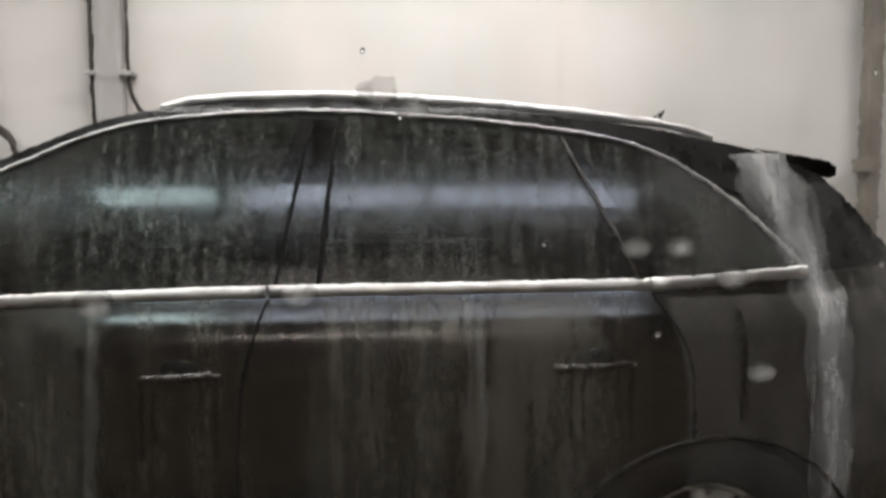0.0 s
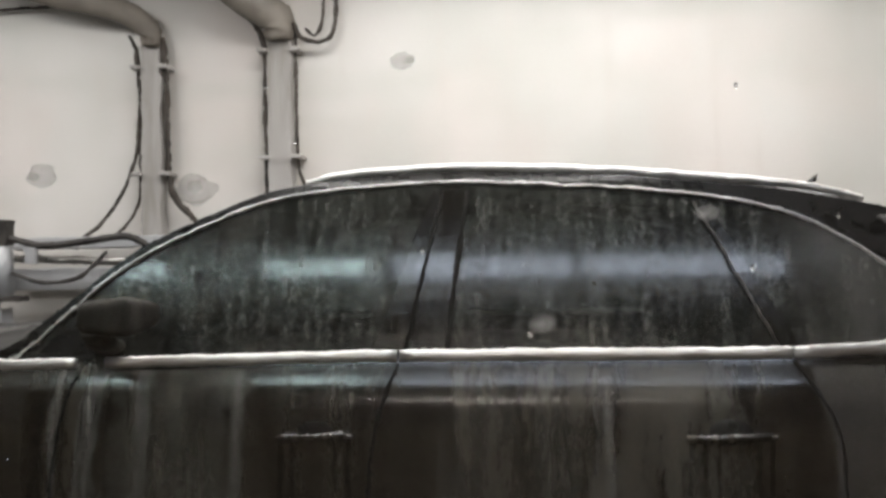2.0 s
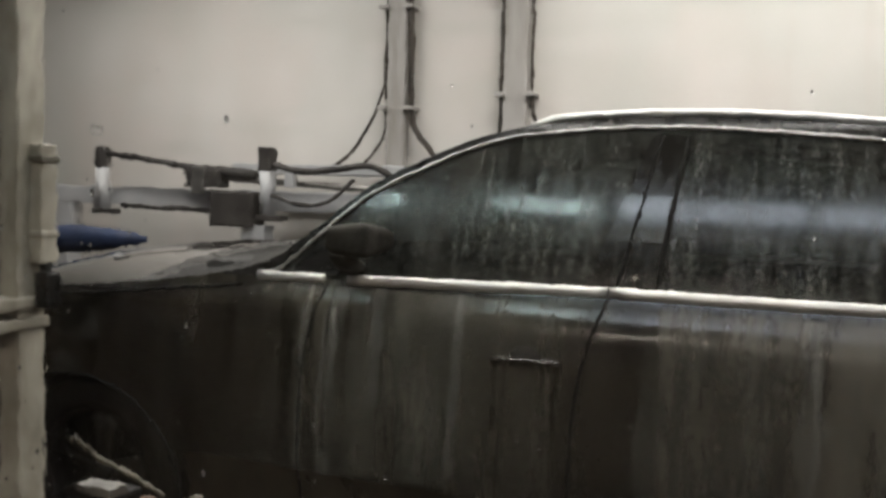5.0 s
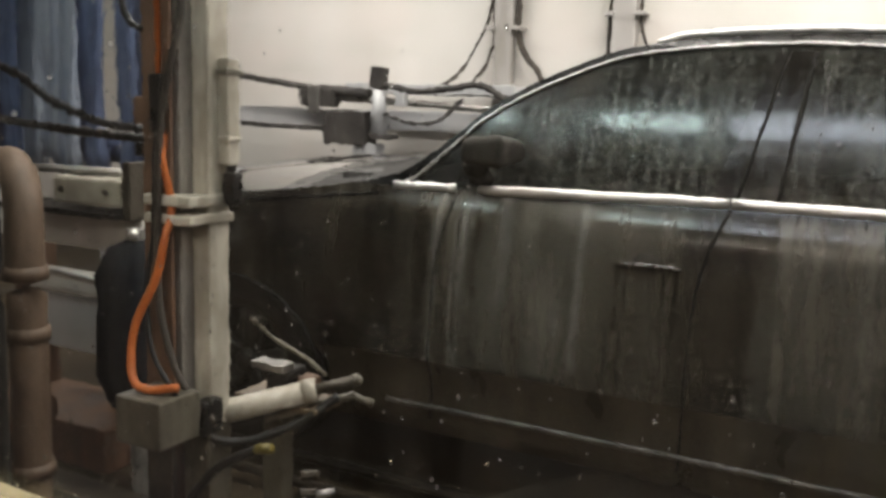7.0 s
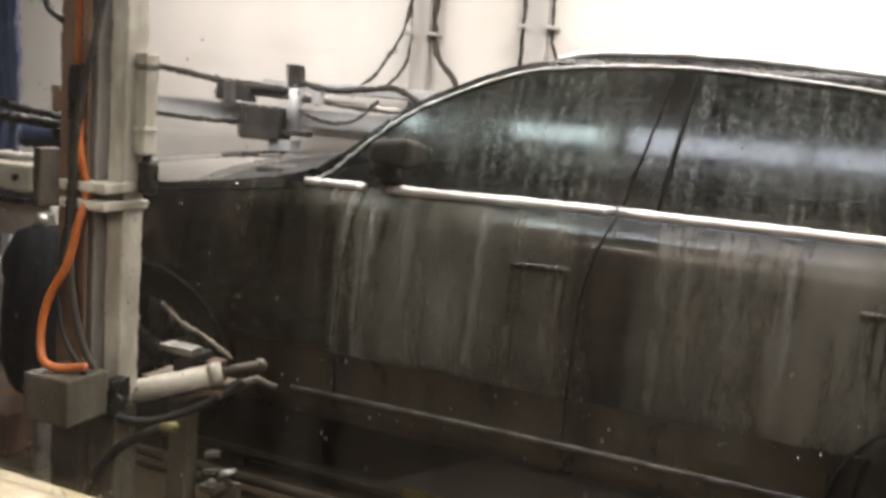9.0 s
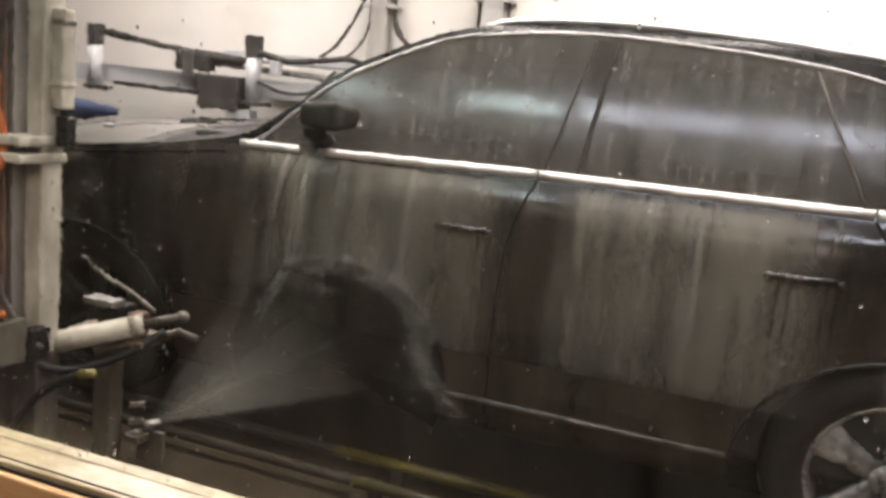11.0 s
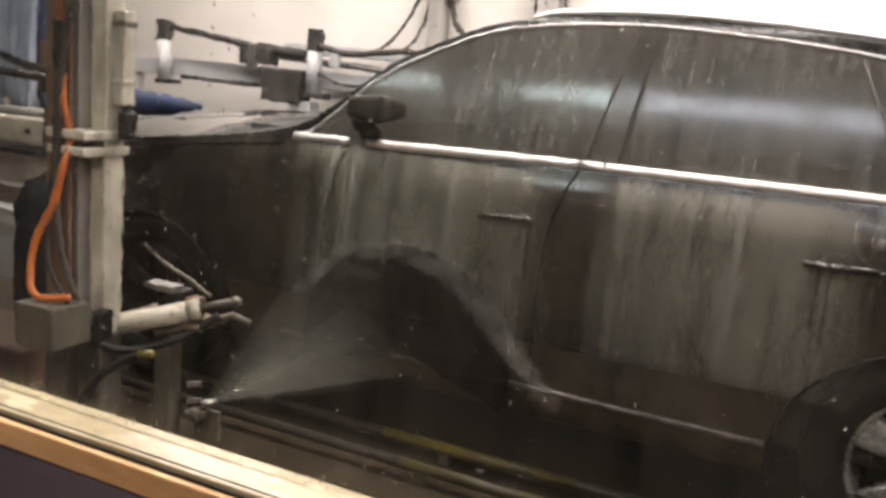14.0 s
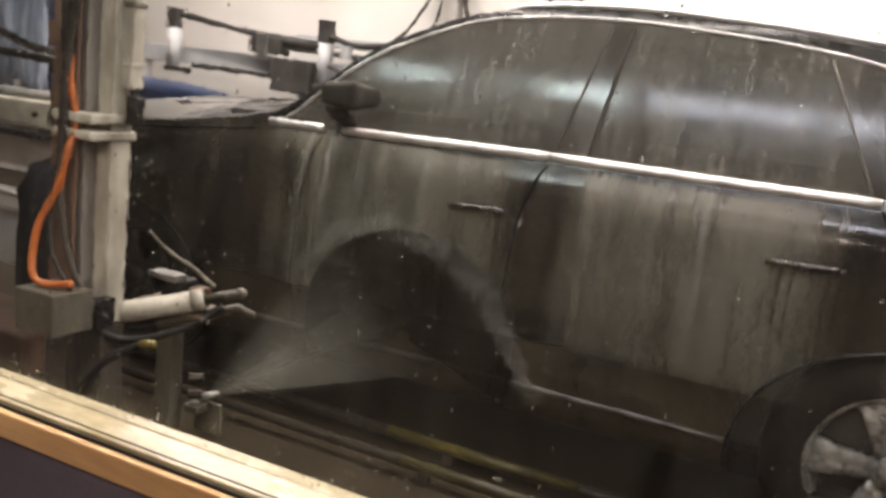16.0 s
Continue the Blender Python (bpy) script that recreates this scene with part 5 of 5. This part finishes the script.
for g in range(3):
    bm = bmesh.new()
    for i in range(90):
        u = 0.12 + 0.86 * rnd.random()
        a, q = rnd.uniform(0, 6.28), math.sqrt(rnd.random())
        p = Vector((0.66 * u, 0.15 * math.cos(a) * q * u, 0.19 * math.sin(a) * q * u))
        dd = p.normalized() * rnd.uniform(0.006, 0.016)
        s = rnd.uniform(0.0006, 0.0013)
        tube([p - dd, p + dd], s, 3, bm=bm)
    ob = part("flying_drops", bm, WATER, spray)
    ob.visible_shadow = False
    sprays.append((ob, 7 + g))

# the broken edge of the water where it runs over the doors: x and z of seven places at each time
ARC_T = (12.0, 13.0, 14.0, 15.0, 16.0)
ARCS = {
    12.0: ((0.16, 0.50), (0.25, 0.68), (0.47, 0.72), (0.65, 0.67), (0.75, 0.57), (0.77, 0.43), (0.86, 0.33)),
    13.0: ((0.14, 0.57), (0.25, 0.74), (0.48, 0.765), (0.68, 0.685), (0.84, 0.59), (0.87, 0.47), (0.94, 0.345)),
    14.0: ((0.09, 0.51), (0.26, 0.69), (0.48, 0.735), (0.68, 0.69), (0.83, 0.57), (0.94, 0.45), (1.02, 0.38)),
    15.0: ((0.08, 0.56), (0.24, 0.71), (0.46, 0.74), (0.70, 0.70), (0.87, 0.60), (0.94, 0.48), (1.04, 0.34)),
    16.0: ((0.09, 0.60), (0.21, 0.73), (0.38, 0.79), (0.62, 0.73), (0.78, 0.63), (0.86, 0.51), (0.96, 0.36)),
}
splash = thing("water_splash", "ragged white crest of water running over the car doors", "water splash")
crests = []
for k in range(6):
    ln, wide = 0.15, (0.030, 0.040, 0.055, 0.070, 0.070, 0.050)[k]
    ribbon = []
    for i in range(31):
        x = -ln + 2 * ln * i / 30
        mid = 0.024 * noise.noise(Vector((x * 22, k * 3, 1)))
        w = wide * (0.6 + 0.9 * abs(noise.noise(Vector((x * 34, k * 7, 3)))))
        ribbon.append([(x, -0.004 * math.cos(math.pi * (j / 8 - 0.5)) * (1 + 0.5 * noise.noise(Vector((x * 60, j, k)))), mid + w * (j / 4 - 1)) for j in range(9)])
    bm = grid(ribbon)
    for i in range(10):
        x = rnd.uniform(-ln, ln)
        ball((x, rnd.uniform(-0.02, -0.006), rnd.uniform(-0.04, 0.05)), rnd.uniform(0.001, 0.003), 0.002, rnd.uniform(0.001, 0.003), 1, 0.5, i, bm)
    crests.append(part("crest", bm, CREST, splash, smooth=True))
for c in crests:
    c.visible_shadow = False
sheet_bm = bmesh.new()
sh_rows = []
for i in range(15):
    u = i / 14
    sh_rows.append([((0.50 + (0.40 * math.cos(a)) * u), -0.0665 - 0.0005 * u, 0.40 + (0.36 * math.sin(a)) * u) for a in [math.pi * (-0.12 + 1.24 * j / 40) for j in range(41)]])
grid(sh_rows[1:], sheet_bm)
sheet = part("water_sheet", sheet_bm, SHEET, splash, "clear sheet of water over dark paint", True)


# water running down the body in broad veils
runs = thing("water_runs", "white water veils and pale haze sheets on the car body", "water runs")


def veil(pts, w0, w1, material=RUNS, ragged=0.5):
    rows = []
    line = curve([(x, 0, z) for x, z in pts], 8)
    for i, p in enumerate(line):
        u = i / (len(line) - 1)
        w = (w0 + (w1 - w0) * u) * (0.8 + 0.4 * (0.5 - ragged) + ragged * noise.noise(Vector((u * 7, w0 * 90, 2))))
        rows.append([(p.x + w * (j / 6 - 1), side_y(p.x + w * (j / 6 - 1), p.z) - 0.0045, p.z) for j in range(13)])
    ob = part("veil", grid(rows), material, runs, smooth=True)
    ob.visible_shadow = False
    return ob


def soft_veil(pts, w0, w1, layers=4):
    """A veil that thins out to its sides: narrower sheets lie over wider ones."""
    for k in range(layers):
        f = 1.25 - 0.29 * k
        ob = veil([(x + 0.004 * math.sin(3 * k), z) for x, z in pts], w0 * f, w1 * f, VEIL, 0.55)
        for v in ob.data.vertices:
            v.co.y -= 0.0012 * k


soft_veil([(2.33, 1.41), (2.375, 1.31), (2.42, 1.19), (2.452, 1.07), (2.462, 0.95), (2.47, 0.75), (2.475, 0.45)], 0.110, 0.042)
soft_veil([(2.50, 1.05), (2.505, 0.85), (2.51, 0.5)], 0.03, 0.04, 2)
# haze and milk sheets laid on to brighten quarter, doors and tail
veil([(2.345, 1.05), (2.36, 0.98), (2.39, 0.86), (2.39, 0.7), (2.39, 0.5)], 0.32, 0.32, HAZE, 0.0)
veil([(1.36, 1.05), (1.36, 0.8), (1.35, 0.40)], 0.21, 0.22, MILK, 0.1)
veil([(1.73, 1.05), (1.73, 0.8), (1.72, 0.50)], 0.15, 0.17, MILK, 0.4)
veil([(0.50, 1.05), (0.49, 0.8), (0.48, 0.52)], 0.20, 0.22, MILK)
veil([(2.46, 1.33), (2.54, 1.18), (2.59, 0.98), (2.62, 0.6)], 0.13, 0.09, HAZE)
# haze sheet that brightens the quarter glass
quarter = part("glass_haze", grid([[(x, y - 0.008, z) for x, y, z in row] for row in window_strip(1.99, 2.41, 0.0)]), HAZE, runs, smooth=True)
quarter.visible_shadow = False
veil([(2.20, 1.05), (2.22, 0.9), (2.22, 0.74)], 0.02, 0.012, CLEAR, 0.3)
veil([(0.30, 1.05), (0.28, 0.95), (0.265, 0.80), (0.26, 0.50)], 0.035, 0.03)
veil([(0.20, 1.05), (0.185, 0.9), (0.18, 0.70), (0.175, 0.5)], 0.02, 0.015)
veil([(0.42, 1.05), (0.42, 0.9), (0.41, 0.70)], 0.03, 0.012)
veil([(0.66, 1.05), (0.66, 0.85), (0.65, 0.55)], 0.022, 0.018)
veil([(1.55, 1.05), (1.55, 0.85), (1.54, 0.55)], 0.05, 0.03)
for x, z0, z1, w in ((0.772, 0.885, 0.70, 0.007), (0.800, 0.880, 0.74, 0.004), (0.905, 0.880, 0.76, 0.004), (0.940, 0.890, 0.70, 0.008), (1.778, 0.880, 0.72, 0.007), (1.808, 0.878, 0.66, 0.005), (1.900, 0.880, 0.72, 0.006), (1.930, 0.885, 0.70, 0.007)):
    veil([(x, z0), (x - 0.003, (z0 + z1) / 2), (x - 0.002, z1)], w, w * 0.7, CLEAR, 0.3)
veil([(0.265, 1.0), (0.26, 0.85), (0.255, 0.5)], 0.006, 0.005, CLEAR, 0.3)
veil([(0.335, 1.0), (0.325, 0.85), (0.32, 0.52)], 0.009, 0.007, CLEAR, 0.3)
veil([(0.135, 1.0), (0.13, 0.8), (0.125, 0.5)], 0.03, 0.025, CLEAR, 0.3)
# two sets of added pale sheets, so the doors grow lighter with time
rinse = []
for start in (4.2, 10.3):
    for (x, w), film in zip(((0.52, 0.50), (1.53, 0.44)), PALEFILMS):
        rinse.append((veil([(x, 1.045), (x, 0.8), (x, 0.505)], w, w, film, 0.0), start))
glaze = part("glass_rinse", grid([[(x, y - 0.010, z) for x, y, z in row] for row in window_strip(0.06, 2.40, 0.0)]), GLAZE, runs, "thin cloudy haze sheet added over the side glass", True)
glaze.visible_shadow = False
rinse.append((glaze, 10.3))
beads = bmesh.new()
br = random.Random(21)
for i in range(900):
    x = br.uniform(0.05, 2.45)
    kind = br.random()
    if kind < 0.22:
        z = trim_line(x) + br.uniform(-0.012, 0.022)
    elif kind < 0.40:
        z = belt(x) + br.uniform(-0.028, 0.022)
    elif kind < 0.80:
        z = belt(x) + (trim_line(x) - belt(x)) * br.random()
    else:
        z = br.uniform(0.55, 1.05)
    s = 0.0011 + 0.0016 * br.random() ** 2
    ball((x, side_y(x, z) - 0.003 - s * 0.5, z), s, s * 0.7, s * br.uniform(1.0, 2.8), 1, bm=beads)
for i in range(420):
    x = br.uniform(-0.85, 0.12)
    z = min(edge(x) - 0.004, 1.03) - 0.17 * br.random() ** 1.8
    s = 0.0014 + 0.0022 * br.random() ** 2
    ball((x, side_y(x, z) - 0.003 - s * 0.5, z), s * br.uniform(1.0, 2.2), s * 0.7, s, 1, bm=beads)
part("bead_scatter", beads, WATER, runs, "clear beads of water on glass and trim", True).visible_shadow = False


def motions():
    # the car rests until 14 s, then creeps forward
    creep = ((0.0, 0.0), (13.6, 0.0), (14.0, -0.006), (14.5, -0.042), (15.0, -0.074), (15.5, -0.112), (16.0, -0.150))
    walk(car, [(t, pose(dx, 0, 0)) for t, dx in creep])
    for w, ax, y in wheels:
        walk(w, [(t, pose(ax, y, AXLE_Z, 0, math.degrees(dx / 0.345), 0)) for t, dx in creep])
    walk(runs, [(t, pose(dx, 0, 0)) for t, dx in creep])
    # pale sheets that brighten doors and glass come up at 4.2 and 10.3 s
    for ob, t in rinse:
        out = -0.0012 if t > 5 else 0
        walk(ob, [(0.0, pose(0, out, -1.3)), (t, pose(0, out, -1.3)), (t + 0.7, pose(0, out, 0)), (16.0, pose(0, out, 0))])
    walk(late_drops, [(0.0, pose(0, 0.5, -1.9)), (10.3, pose(0, 0.5, -1.9)), (10.8, pose(0, 0, 0)), (16.0, pose(0, 0, 0))])
    for ob, x, z, t0 in sliders:
        if t0 == 0.0:
            rows = [(0.0, x), (0.5, x - 0.035), (1.0, x - 0.11), (4.0, x - 0.60), (16.0, x - 2.4)]
        else:
            rows = [(0.0, x), (16.0, x - 2.88)]
        walk(ob, [(t, pose(xx, -1.7392, z - 0.002 * t)) for t, xx in rows])
    # the cloth strips swing away and back, and the roller beyond the bonnet shuffles along
    walk(cl, [(t, pose(dx, 0, 0, 0, dx * 4, 0)) for t, dx in ((0.0, 0.0), (5.0, 0.0), (6.5, -0.03), (7.0, -0.14), (7.6, -0.25), (8.2, -0.25), (8.5, -0.33), (8.8, -0.37), (9.6, -0.46), (10.5, -0.30), (12.0, -0.06), (13.5, 0.0), (16.0, 0.02))])
    walk(bb, [(t, pose(dx, 0, 0)) for t, dx in ((0.0, 0.0), (3.6, 0.0), (5.0, -0.05), (6.0, -0.12), (6.6, -0.26), (7.1, -0.38), (9.7, -0.38), (11.5, -0.12), (12.5, -0.085), (14.0, -0.065), (15.0, 0.03), (15.5, 0.06), (16.0, 0.08))])
    # the nozzle opens after 10 s; before that the water is in the sump under the floor
    for ob, k in sprays:
        home = Matrix.Translation(NOZ) @ AIM
        under = Matrix.Translation((0, 0, -1.6)) @ home
        rows = [(0.0, under), (10.2, under)]
        t = 10.5
        while t < 16.05:
            j = round(t * 10)
            rows.append((t, home @ pose(0, 0, 0, 0, 2.2 * math.sin(j * 1.9 + k * 2.1), 1.6 * math.sin(j * 2.7 + k))))
            t += 0.25
        walk(ob, [*rows[:-1], (16.0, rows[-1][1])] if rows[-1][0] > 15.9 else [*rows, (16.0, rows[-1][1])])
    for k, ob in enumerate(crests):
        def place(t):
            (x0, z0), (x1, z1) = ARCS[t][k], ARCS[t][k + 1]
            return pose((x0 + x1) / 2, -0.075, (z0 + z1) / 2, 0, -math.degrees(math.atan2(z1 - z0, x1 - x0)), 0)
        start = place(12.0)
        under = Matrix.Translation((0, 0, -1.4)) @ start
        walk(ob, [(0.0, under), (10.3, under), (10.8, start), *((t, place(t)) for t in ARC_T)])
    walk(sheet, [(0.0, pose(0, 0, -1.2)), (10.3, pose(0, 0, -1.2)), (10.8, pose(-0.05, 0, -0.03)), (12.0, pose(-0.05, 0, -0.03)), (13.0, pose(0, 0, 0)), (14.0, pose(0.02, 0, -0.01)), (16.0, pose(0, 0, 0.02))])


motions()
